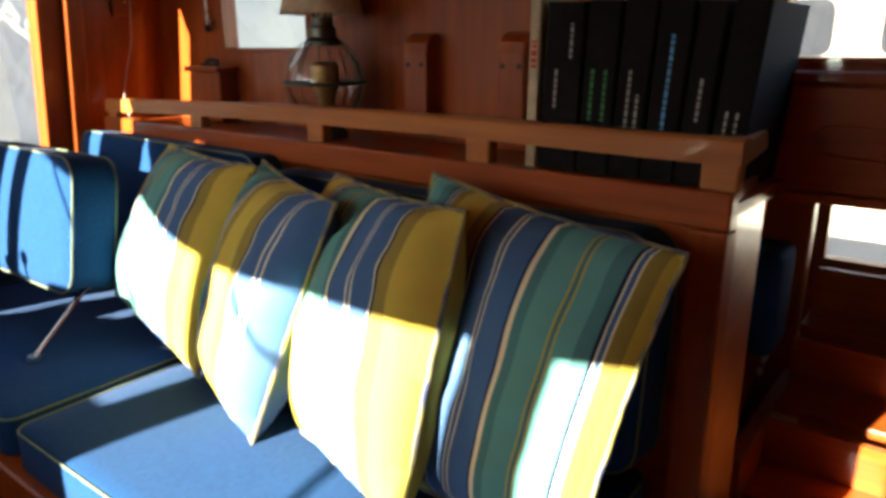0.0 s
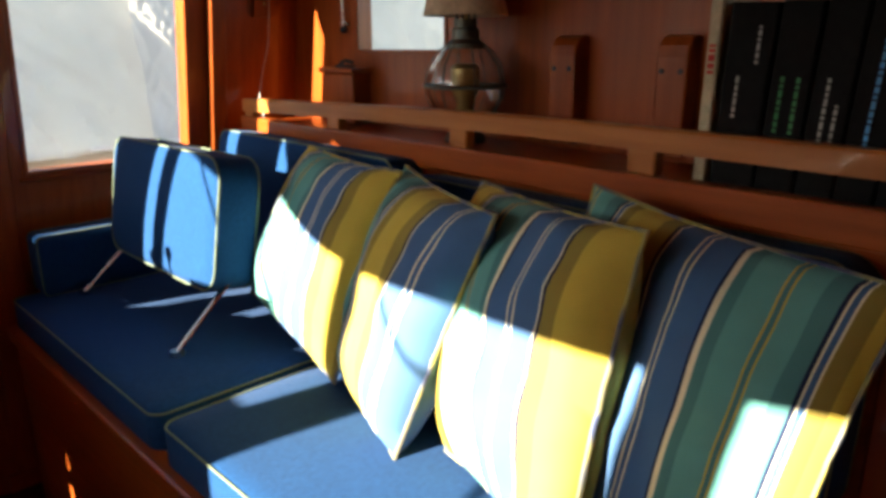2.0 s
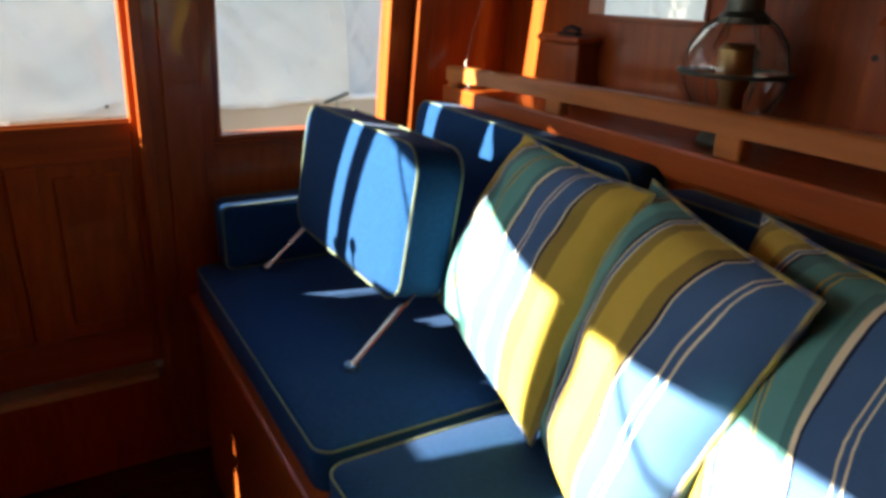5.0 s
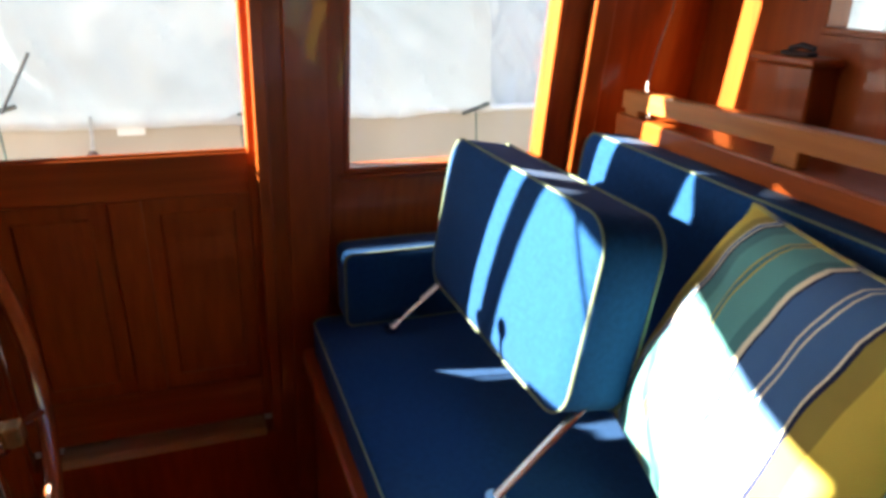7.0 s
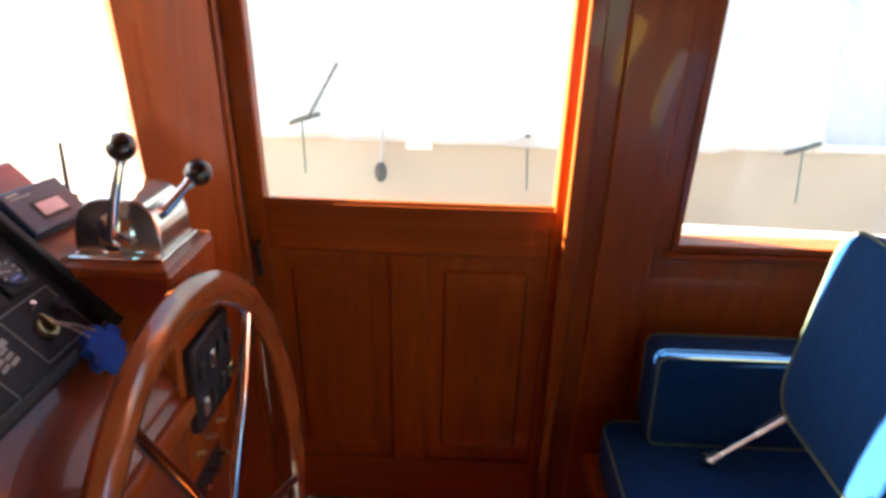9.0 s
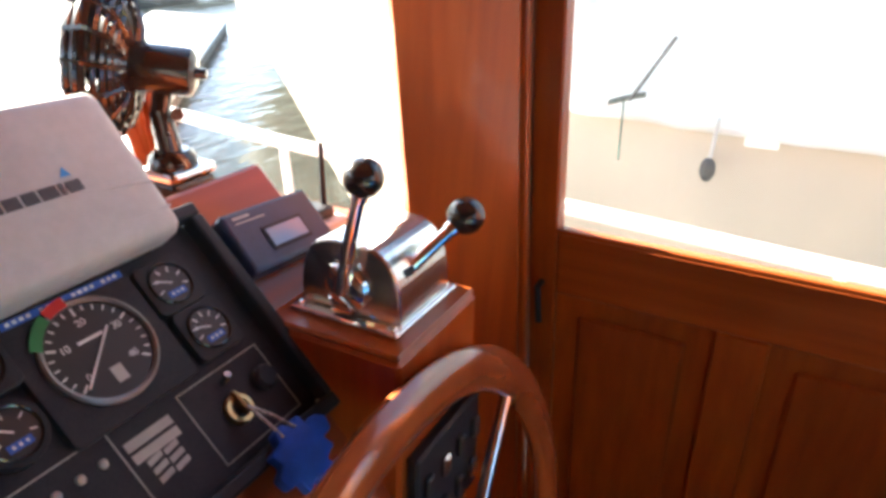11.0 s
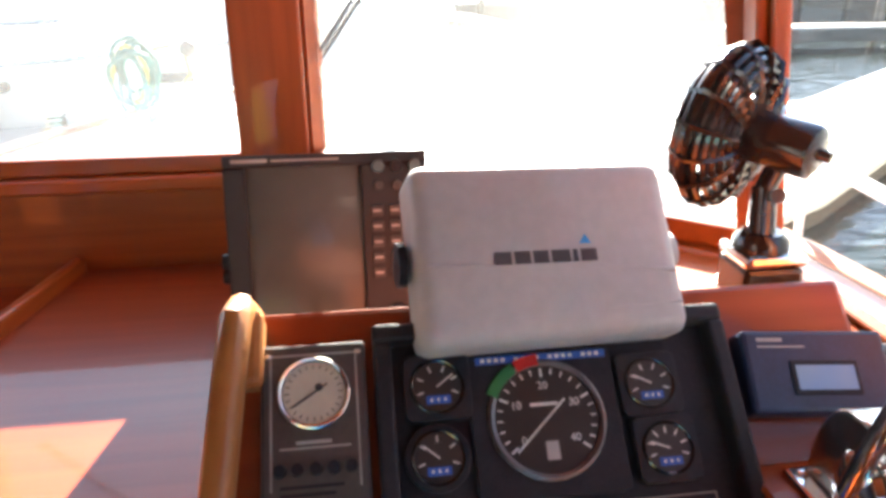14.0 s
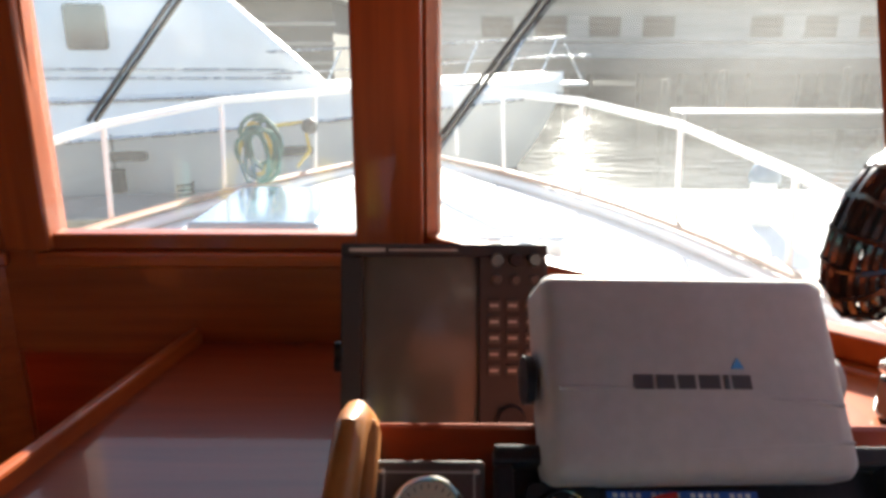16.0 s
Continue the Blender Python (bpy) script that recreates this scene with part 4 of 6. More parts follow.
# lever pedestal
ped = thing("lever_pedestal", (-2.265, -0.08, 0.92), "mahogany block carrying the engine controls", "block")
part("body", box(-2.345, -2.185, -0.165, -0.008, 0.86, 1.170, 0.004, 1), mah_z, ped)
part("top", box(-2.345, -2.187, -0.163, -0.010, 1.1702, 1.176, 0.003, 1), mah_x, ped)


def engine_control():
    c = Vector((-2.272, -0.088, 1.176))
    ob = thing("engine_control", c, "polished chrome twin-lever engine control with black ball knobs", "engine control")
    part("base_plate", box(c.x - 0.062, c.x + 0.062, c.y - 0.062, c.y + 0.062, c.z, c.z + 0.006, 0.003, 2), chrome, ob)
    for sx in (-1, 1):
        for sy in (-1, 1):
            part("bolt", ball(c + Vector((sx * 0.052, sy * 0.052, 0.007)), 0.005, squash=0.5, seg=10), chrome, ob, smooth=True)
    arch = []
    for k in range(25):
        a = math.pi * k / 24
        arch.append((-0.057 * math.copysign(abs(math.cos(a)) ** 0.62, math.cos(a)), 0.074 * math.sin(a) ** 0.72))
    mm = Matrix(((0, 0, 1, c.x - 0.052), (1, 0, 0, c.y), (0, 1, 0, c.z + 0.006), (0, 0, 0, 1)))
    part("housing", slab(arch, 0.098, mm, 0.003), housing_chrome, ob, "large arched chrome housing")
    part("slot", box(c.x - 0.002, c.x + 0.03, c.y + 0.030, c.y + 0.0535, c.z + 0.046, c.z + 0.056, 0.002, 1), black_matt, ob, "dark lever slot in the housing")
    part("pivot_arm", box(c.x + 0.047, c.x + 0.056, c.y - 0.016, c.y + 0.010, c.z + 0.008, c.z + 0.058, 0.004, 2), chrome, ob)
    part("linkage", tube([(c.x + 0.052, c.y - 0.012, c.z + 0.055), (c.x + 0.054, c.y + 0.002, c.z + 0.03), (c.x + 0.054, c.y + 0.018, c.z + 0.018)], 0.006, 10), chrome, ob, smooth=True)
    for sx in (-0.054, 0.0475):
        part("side_boss", lathe([(0.001, 0), (0.024, 0), (0.022, 0.006), (0.012, 0.01), (0.001, 0.01)], Matrix.Translation((c.x + sx, c.y, c.z + 0.034)) @ Matrix.Rotation(math.copysign(math.pi / 2, sx), 4, "Y"), 20), chrome, ob, smooth=True)
    for base, tip in ((Vector((c.x + 0.058, c.y + 0.0, c.z + 0.034)), Vector((-2.22, -0.064, 1.324))), (Vector((c.x + 0.012, c.y + 0.046, c.z + 0.050)), Vector((-2.307, -0.006, 1.271)))):
        d = (tip - base).normalized()
        lever = part("lever", tube([base, base.lerp(tip, 0.5) + Vector((0.002, 0, 0)), tip - d * 0.012], 0.0066, 12, taper=(1.15, 0.9)), chrome, ob, "bright chrome lever", True)
        part("knob", ball(tip, 0.0185), black_gloss, lever, "glossy black ball knob", True)
        part("collar", lathe([(0.001, 0), (0.008, 0), (0.008, 0.006), (0.001, 0.006)], Matrix.Translation(tip - d * 0.022) @ d.to_track_quat("Z", "Y").to_matrix().to_4x4(), 14), chrome, lever, smooth=True)


engine_control()

radio = thing("handheld_radio", (-2.385, -0.25, 1.15), "small handheld radio with a thin black aerial in a white holder", "radio")
part("holder", box(-2.415, -2.355, -0.29, -0.215, 1.138, 1.195, 0.008, 2), white_cover, radio, "white plastic holder")
part("body", box(-2.405, -2.37, -0.275, -0.23, 1.19, 1.208, 0.006, 2), black_matt, radio)
part("aerial", tube([(-2.40, -0.245, 1.2), (-2.401, -0.246, 1.285)], 0.004, 8, taper=(1.1, 0.8)), black_matt, radio, "thin black rubber aerial", True)
shelf = setting("trim", box(-2.428, -2.325, -0.56, -0.15, 1.10, 1.138, 0.005, 2), mah_y, "mahogany ledge under the forward side window", "ledge")


def bezel(x, v, r, ob, lift, mat=black_matt, name="bezel", h=0.006):
    return part(name, lathe([(r * 0.89, 0), (r, 0), (r, h), (r * 0.95, h + 0.001), (r * 0.89, h), (r * 0.89, 0)], on_dash(x, v, lift), 36, cap=False), mat, ob, smooth=True)


def gauge(x, v, size, ob, lift, sweep, face=dial_black, square=True, marks=7):
    """A small round gauge in a square black bezel."""
    g = part("gauge", slab(rounded(size, size, size * 0.13, 4) if square else rounded(size, size, size * 0.499, 10), 0.010, on_dash(x, v, lift), 0.001), black_matt, ob, "small engine gauge in a black bezel")
    r = size * 0.36
    part("face", lathe([(0.0005, 0), (r, 0), (r, 0.0006), (0.0005, 0.0006)], on_dash(x, v, lift + 0.0102), 32), face, g)
    bezel(x, v, r * 1.14, g, lift + 0.0101, black_gloss, "rim", 0.0018)
    for k in range(marks):
        a = radians(200 - 220 * k / (marks - 1))
        m = on_dash(x, v, lift + 0.0109) @ Matrix.Rotation(a, 4, "Z")
        part("mark", box(r * 0.62, r * 0.9, -0.0006, 0.0006, 0, 0.0003, m=m), white_print, g)
    part("needle", box(-0.001, r * 0.8, -0.0006, 0.0006, 0.0006, 0.0012, m=on_dash(x, v, lift + 0.011) @ Matrix.Rotation(radians(sweep), 4, "Z")), white_print, g)
    part("label_tape", box(-r * 0.5, r * 0.5, -r * 0.72, -r * 0.38, 0, 0.0006, m=on_dash(x, v, lift + 0.0112)), blue_print, g, "blue label tape")
    for k in range(3):
        part("label_mark", box((k - 1) * r * 0.28 - 0.001, (k - 1) * r * 0.28 + 0.001, -r * 0.62, -r * 0.48, 0, 0.0003, m=on_dash(x, v, lift + 0.0119)), white_print, g)
    return g


def engine_panel():
    ob = thing("engine_instruments", on_dash(-2.043, -0.035).translation, "black engine panel with a tachometer, small gauges and key", "instrument panel")
    x0, x1, v0, v1 = -2.192, -1.903, -0.158, 0.082
    xc, vc, w, h = (x0 + x1) / 2, (v0 + v1) / 2, x1 - x0, v1 - v0
    part("tray", box(-w / 2 + 0.012, w / 2 - 0.012, -h / 2 + 0.012, h / 2 - 0.012, 0.001, 0.006, m=on_dash(xc, vc)), black_matt, ob)
    for a, b, c, d in ((-w / 2, w / 2, h / 2 - 0.014, h / 2), (-w / 2, w / 2, -h / 2, -h / 2 + 0.014), (-w / 2, -w / 2 + 0.014, -h / 2 + 0.014, h / 2 - 0.014), (w / 2 - 0.014, w / 2, -h / 2 + 0.014, h / 2 - 0.014)):
        part("rim", box(a, b, c, d, 0.001, 0.024, 0.003, 2, m=on_dash(xc, vc)), black_matt, ob)
    tb = part("tachometer", slab(rounded(0.118, 0.112, 0.006, 3), 0.008, on_dash(-2.034, -0.002, 0.006), 0.001), black_matt, ob, "large tachometer with a white needle")
    r = 0.0415
    z = 0.0142
    part("face", lathe([(0.0005, 0), (r, 0), (r, 0.0006), (0.0005, 0.0006)], on_dash(-2.034, 0, z), 48), dial_black, tb)
    bezel(-2.034, 0, r * 1.12, tb, z, dim_ring, "rim", 0.0025)
    for k in range(21):
        a = radians(218 - 256 * k / 20)
        big = k % 5 == 0
        part("mark", box(r * (0.78 if big else 0.84), r * 0.95, -0.0009 if big else -0.0006, 0.0009 if big else 0.0006, 0, 0.0003, m=on_dash(-2.034, 0, z + 0.0007) @ Matrix.Rotation(a, 4, "Z")), white_print, tb)
        if big:
            writing("number", str(k // 5 * 10), 0.0085, on_dash(-2.034, 0, z + 0.0009) @ Matrix.Translation((r * 0.62 * math.cos(a), r * 0.62 * math.sin(a), 0)), white_print, tb, 0.0001)
    part("hour_counter", box(-0.012, 0.010, 0.010, 0.0125, 0, 0.0004, m=on_dash(-2.034, 0, z + 0.0007)), white_print, tb)
    part("maker_bars", box(-0.004, 0.006, -0.031, -0.017, 0, 0.0004, m=on_dash(-2.034, 0, z + 0.0007)), pale_line, tb)
    part("needle", box(-0.008, r * 0.86, -0.0008, 0.0008, 0.001, 0.002, m=on_dash(-2.034, 0, z + 0.001) @ Matrix.Rotation(radians(222), 4, "Z")), white_print, tb, "white needle at zero")
    part("needle_tail", box(0, r * 0.5, -0.0008, 0.0008, 0.001, 0.002, m=on_dash(-2.034, 0, z + 0.001) @ Matrix.Rotation(radians(42), 4, "Z")), white_print, tb)
    for mat, a0, a1 in ((green_print, 118, 155), (red_print, 92, 116)):
        pts = [(rr * math.cos(radians(q)), rr * math.sin(radians(q))) for rr, seq in ((r * 1.22, range(a0, a1 + 1, 4)), (r * 1.0, range(a1, a0 - 1, -4))) for q in seq]
        part("range_arc", slab(pts, 0.0005, on_dash(-2.034, 0, z + 0.003)), mat, tb)
    strip = part("label_strip", box(-0.053, 0.053, 0.0475, 0.0535, 0, 0.0008, m=on_dash(-2.036, -0.002, 0.0142)), blue_print, tb, "blue embossed label tape")
    for k in range(18):
        if k % 5 != 4:
            part("letter_bar", box(-0.049 + k * 0.0055, -0.0458 + k * 0.0055, 0.049, 0.052, 0, 0.0003, m=on_dash(-2.036, -0.002, 0.0151)), white_print, strip)
    gauge(-1.951, 0.031, 0.052, ob, 0.006, 35, marks=6)
    gauge(-1.947, -0.022, 0.050, ob, 0.006, 140, square=False, marks=5)
    gauge(-2.121, 0.021, 0.050, ob, 0.006, 152, marks=6)
    gauge(-2.125, -0.030, 0.050, ob, 0.006, 158, marks=7)
    for x, v, ww, hh in ((-2.112, -0.100, 0.096, 0.072), (-1.958, -0.100, 0.086, 0.088)):
        for a, b, c, d in ((-ww / 2, ww / 2, hh / 2 - 0.0012, hh / 2), (-ww / 2, ww / 2, -hh / 2, -hh / 2 + 0.0012), (-ww / 2, -ww / 2 + 0.0012, -hh / 2, hh / 2), (ww / 2 - 0.0012, ww / 2, -hh / 2, hh / 2)):
            part("outline", box(a, b, c, d, 0, 0.0006, m=on_dash(x, v, 0.0062)), pale_line, ob)
    for k in range(2):
        part("maker_bar", box(-0.022, 0.022, -k * 0.011 - 0.004, -k * 0.011 + 0.004, 0, 0.0004, m=on_dash(-2.028, -0.076, 0.0062)), pale_line, ob, "grey printed maker's bar")
    for k in range(6):
        part("maker_block", slab([(0, 0), (0.014, 0.002), (0.014, 0.007), (0, 0.005)], 0.0005, on_dash(-2.028, -0.098, 0.0062) @ Matrix.Translation((-0.015 + 0.016 * (k % 2), -0.008 * (k // 2), 0))), pale_line, ob)
    for k in range(4):
        part("warning_lamp", lathe([(0.0005, 0), (0.004, 0), (0.003, 0.002), (0.0005, 0.003)], on_dash(-1.930 - 0.019 * k, -0.075, 0.0062), 12), pale_line, ob, smooth=True)
    part("starter_knob", lathe([(0.0005, 0), (0.011, 0), (0.012, 0.008), (0.009, 0.012), (0.0005, 0.012)], on_dash(-2.143, -0.095, 0.006), 20), black_matt, ob, smooth=True)
    part("toggle", tube([on_dash(-2.108, -0.078, 0.006).translation, on_dash(-2.108, -0.074, 0.02).translation], 0.0035, 8), steel, ob, smooth=True)
    part("ignition_ring", lathe([(0.009, 0), (0.014, 0), (0.013, 0.006), (0.009, 0.006), (0.009, 0)], on_dash(-2.104, -0.104, 0.006), 24, cap=False), brass, ob, "dull brass ignition ring", True)
    part("key", slab(rounded(0.012, 0.022, 0.005, 4), 0.003, on_dash(-2.104, -0.099, 0.012) @ Matrix.Rotation(math.pi / 2.2, 4, "Y"), 0.0008), brass, ob, "copper coloured ignition key")
    for x, v in ((-2.178, 0.068), (-2.178, -0.144), (-1.918, 0.068), (-1.918, -0.144)):
        part("screw", ball(on_dash(x, v, 0.007).translation, 0.003, squash=0.6, seg=10), steel, ob, smooth=True)


engine_panel()

fob = thing("key_float", on_dash(-2.105, -0.168, 0.03).translation, "bright blue foam key float on a twisted white cord", "key float")
puzzle = [(-0.026, -0.024), (-0.010, -0.020), (-0.012, -0.034), (0.004, -0.040), (0.014, -0.032), (0.010, -0.020), (0.026, -0.018), (0.024, -0.006), (0.036, -0.008),
          (0.042, 0.004), (0.034, 0.014), (0.022, 0.012), (0.022, 0.026), (0.008, 0.024), (0.004, 0.032), (-0.008, 0.032), (-0.012, 0.022), (-0.026, 0.022), (-0.024, 0.010), (-0.036, 0.006), (-0.036, -0.008), (-0.024, -0.010)]
part("float", slab(puzzle, 0.014, on_dash(-2.112, -0.168, 0.022) @ Matrix.Rotation(radians(12), 4, "Z"), 0.003), fob_blue, fob, smooth=True)
for s in (-1, 1):
    part("cord", tube([on_dash(-2.104, -0.106, 0.02).translation, on_dash(-2.106 + s * 0.004, -0.124, 0.03).translation, on_dash(-2.110 + s * 0.008, -0.146, 0.036).translation], 0.0016, 6), cord_white, fob, smooth=True)


def depth_sounder():
    ob = thing("depth_sounder", on_dash(-1.857, 0.0).translation, "grey brown instrument with a round ivory dial and push knobs", "instrument")
    w, h, vc = 0.080, 0.128, 0.008
    part("case", box(-w / 2, w / 2, -h / 2, h / 2, 0.001, 0.016, 0.003, 2, m=on_dash(-1.857, vc)), taupe_plate, ob)
    for a, b, c, d in ((-0.033, 0.033, 0.0545, 0.056), (-0.033, -0.0315, -0.044, 0.0545), (0.0315, 0.033, -0.044, 0.0545)):
        part("outline", box(a, b, c, d, 0, 0.0006, m=on_dash(-1.857, vc, 0.0161)), pale_line, ob)
    x, v, r = -1.857, 0.033, 0.0235
    part("dial", lathe([(0.0005, 0), (r, 0), (r, 0.003), (0.0005, 0.003)], on_dash(x, v, 0.0161), 36), dial_white, ob, "round ivory dial")
    bezel(x, v, r * 1.16, ob, 0.0161, steel, "rim", 0.005)
    for k in range(24):
        m = on_dash(x, v, 0.0192) @ Matrix.Rotation(2 * math.pi * k / 24, 4, "Z")
        part("mark", box(r * 0.78, r * 0.92, -0.0004, 0.0004, 0, 0.0002, m=m), grey_print, ob)
    part("needle", box(-0.012, r * 0.8, -0.0007, 0.0007, 0, 0.0006, m=on_dash(x, v, 0.0194) @ Matrix.Rotation(radians(212), 4, "Z")), grey_print, ob)
    part("needle_hub", lathe([(0.0003, 0), (0.003, 0), (0.002, 0.0015), (0.0003, 0.0015)], on_dash(x - 0.004, v + 0.004, 0.0194), 14), grey_print, ob)
    part("name_bar", box(-0.014, 0.012, -0.003, -0.0005, 0, 0.0003, m=on_dash(x, -0.001, 0.0161)), pale_line, ob)
    part("name_bar", box(-0.026, 0.026, -0.0065, -0.005, 0, 0.0003, m=on_dash(x, -0.001, 0.0161)), pale_line, ob)
    for k in range(5):
        part("push_knob", lathe([(0.0003, 0), (0.005, 0), (0.0045, 0.005), (0.0003, 0.005)], on_dash(x + 0.026 - k * 0.013, -0.022, 0.0161), 14), black_matt, ob, smooth=True)
    for k in range(3):
        part("printed_line", box(-0.026, 0.020 - 0.006 * k, -0.0012, 0.0012, 0, 0.0003, m=on_dash(x, -0.034 - 0.0055 * k, 0.0161)), black_matt, ob)
    part("label_tape", box(-0.034, 0.030, -0.003, 0.0025, 0, 0.0006, m=on_dash(x, -0.0515, 0.0161)), blue_print, ob, "blue label tape")
    for sx in (-0.034, 0.034):
        for sv in (-0.056, 0.056):
            part("screw", ball(on_dash(x + sx, vc + sv, 0.0155).translation, 0.003, squash=0.5, seg=10), steel, ob, smooth=True)


depth_sounder()

grip = thing("grab_handle", on_dash(-1.797, 0.08).translation, "pale varnished teak grab handle along the console edge", "handle")
pts = [on_dash(-1.806, 0.098, -0.002).translation, on_dash(-1.803, 0.097, 0.026).translation, on_dash(-1.802, 0.088, 0.038).translation, on_dash(-1.798, 0.04, 0.040).translation, on_dash(-1.79, -0.06, 0.040).translation, on_dash(-1.782, -0.15, 0.038).translation, on_dash(-1.78, -0.17, 0.026).translation, on_dash(-1.78, -0.175, -0.002).translation]
part("bar", tube(pts, 0.0125, 12, flat=1.25), teak_y, grip, smooth=True)
for v in (0.07, -0.15):
    part("foot_pad", box(-0.014, 0.014, -0.03, 0.03, -0.002, 0.03, 0.006, 2, m=on_dash(-1.806 if v > 0 else -1.782, v)), teak_y, grip)


def small_display():
    ob = thing("small_display", on_dash(-2.262, 0.03).translation, "dark instrument box, blue reflection in its colour, with a small pale screen", "display")
    m = on_dash(-2.262, 0.018) @ Matrix.Rotation(radians(-4), 4, "Z")
    part("case", box(-0.062, 0.062, -0.034, 0.034, 0.001, 0.026, 0.004, 2, m=m), blue_sheen_box, ob)
    part("bezel", box(-0.026, 0.032, -0.020, 0.008, 0.0262, 0.0275, 0.0006, 1, m=m), black_matt, ob)
    part("screen", box(-0.022, 0.028, -0.016, 0.004, 0.0276, 0.0282, m=m), lcd_face, ob, "pale blue liquid crystal screen")
    part("name_bar", box(-0.05, -0.028, 0.024, 0.027, 0.0262, 0.0266, m=m), pale_line, ob)
    part("name_bar", box(-0.05, -0.01, 0.019, 0.0205, 0.0262, 0.0266, m=m), pale_line, ob)


small_display()


def chart_plotter():
    tl, tr, bl = Vector((-1.943, -0.300, 1.385)), Vector((-2.155, -0.318, 1.376)), Vector((-1.938, -0.208, 1.270))
    xa = (tr - tl).normalized()
    ya = (tl - bl)
    ya = (ya - xa * ya.dot(xa)).normalized()
    za = xa.cross(ya)
    c = (tr + bl) / 2
    m = Matrix(((xa.x, ya.x, za.x, c.x), (xa.y, ya.y, za.y, c.y), (xa.z, ya.z, za.z, c.z), (0, 0, 0, 1)))
    ob = thing("chart_plotter", c - Vector((0, 0, 0.08)), "chart plotter under a pale grey moulded sun cover", "chart plotter")
    w, h = 0.220, 0.150
    bm = bmesh.new()
    rows = []
    for z, k in ((-0.030, 0.0), (0.005, 0.001), (0.012, 0.0035), (0.0162, 0.008), (0.0175, 0.016)):
        rows.append([bm.verts.new(m @ Vector((x * (1 - 2 * k / w), y * (1 - 2 * k / h), z))) for x, y in rounded(w, h, 0.011, 5)])
    for a, b in zip(rows, rows[1:]):
        for i in range(len(a)):
            bm.faces.new((a[i], a[(i + 1) % len(a)], b[(i + 1) % len(a)], b[i]))
    prev = rows[-1]
    for s in (0.6, 0.25):
        ring = [bm.verts.new(m @ Vector((x * s * 0.85, y * s * 0.79, 0.0175 + 0.002 * (1 - s)))) for x, y in rounded(w, h, 0.011, 5)]
        for i in range(len(prev)):
            bm.faces.new((prev[i], prev[(i + 1) % len(prev)], ring[(i + 1) % len(prev)], ring[i]))
        prev = ring
    bm.faces.new(prev)
    bm.faces.new(rows[0])
    cover = part("sun_cover", bm, white_cover, ob, "pale grey moulded sun cover", True)
    # embossed sweep across the lower third
    part("moulded_sweep", tube([m @ Vector((-0.102 + 0.204 * k / 14, -0.016 - 0.012 * (k / 14) ** 2 + 0.004, 0.0172)) for k in range(15)], 0.0018, 6), white_cover, cover, smooth=True)
    part("moulded_sweep", tube([m @ Vector((-0.04 + 0.144 * k / 10, -0.056 + 0.006 * (k / 10), 0.0168)) for k in range(11)], 0.0012, 6), white_cover, cover, smooth=True)
    lw = (0.0135, 0.013, 0.0125, 0.0155, 0.004, 0.0135)
    x = -0.049
    for k, wd in enumerate(lw):
        part("maker_mark", box(x, x + wd, -0.0135, -0.0035, 0.0192, 0.0198, 0.0, m=m), grey_print, cover, "dark grey maker's mark drawn as bars")
        x += wd + 0.0025
    part("maker_sign", slab([(0.022, 0.001), (0.032, 0.001), (0.028, 0.009)], 0.0008, m @ Matrix.Translation((0, 0, 0.0188))), logo_blue, cover, "small blue triangle")
    part("body", box(-0.104, 0.104, -0.066, 0.066, -0.065, -0.031, 0.008, 2, m=m), black_matt, ob)
    part("bracket", box(-0.03, 0.03, -0.09, -0.05, -0.075, -0.04, 0.004, 1, m=m), black_matt, ob)
    for sx in (-1, 1):
        part("knob", lathe([(0.0005, 0), (0.018, 0), (0.018, 0.007), (0.0005, 0.009)], m @ Matrix.Translation((sx * 0.113, 0.0, -0.018)) @ Matrix.Rotation(sx * math.pi / 2, 4, "Y"), 20), white_cover if sx > 0 else black_matt, ob, smooth=True)


chart_plotter()


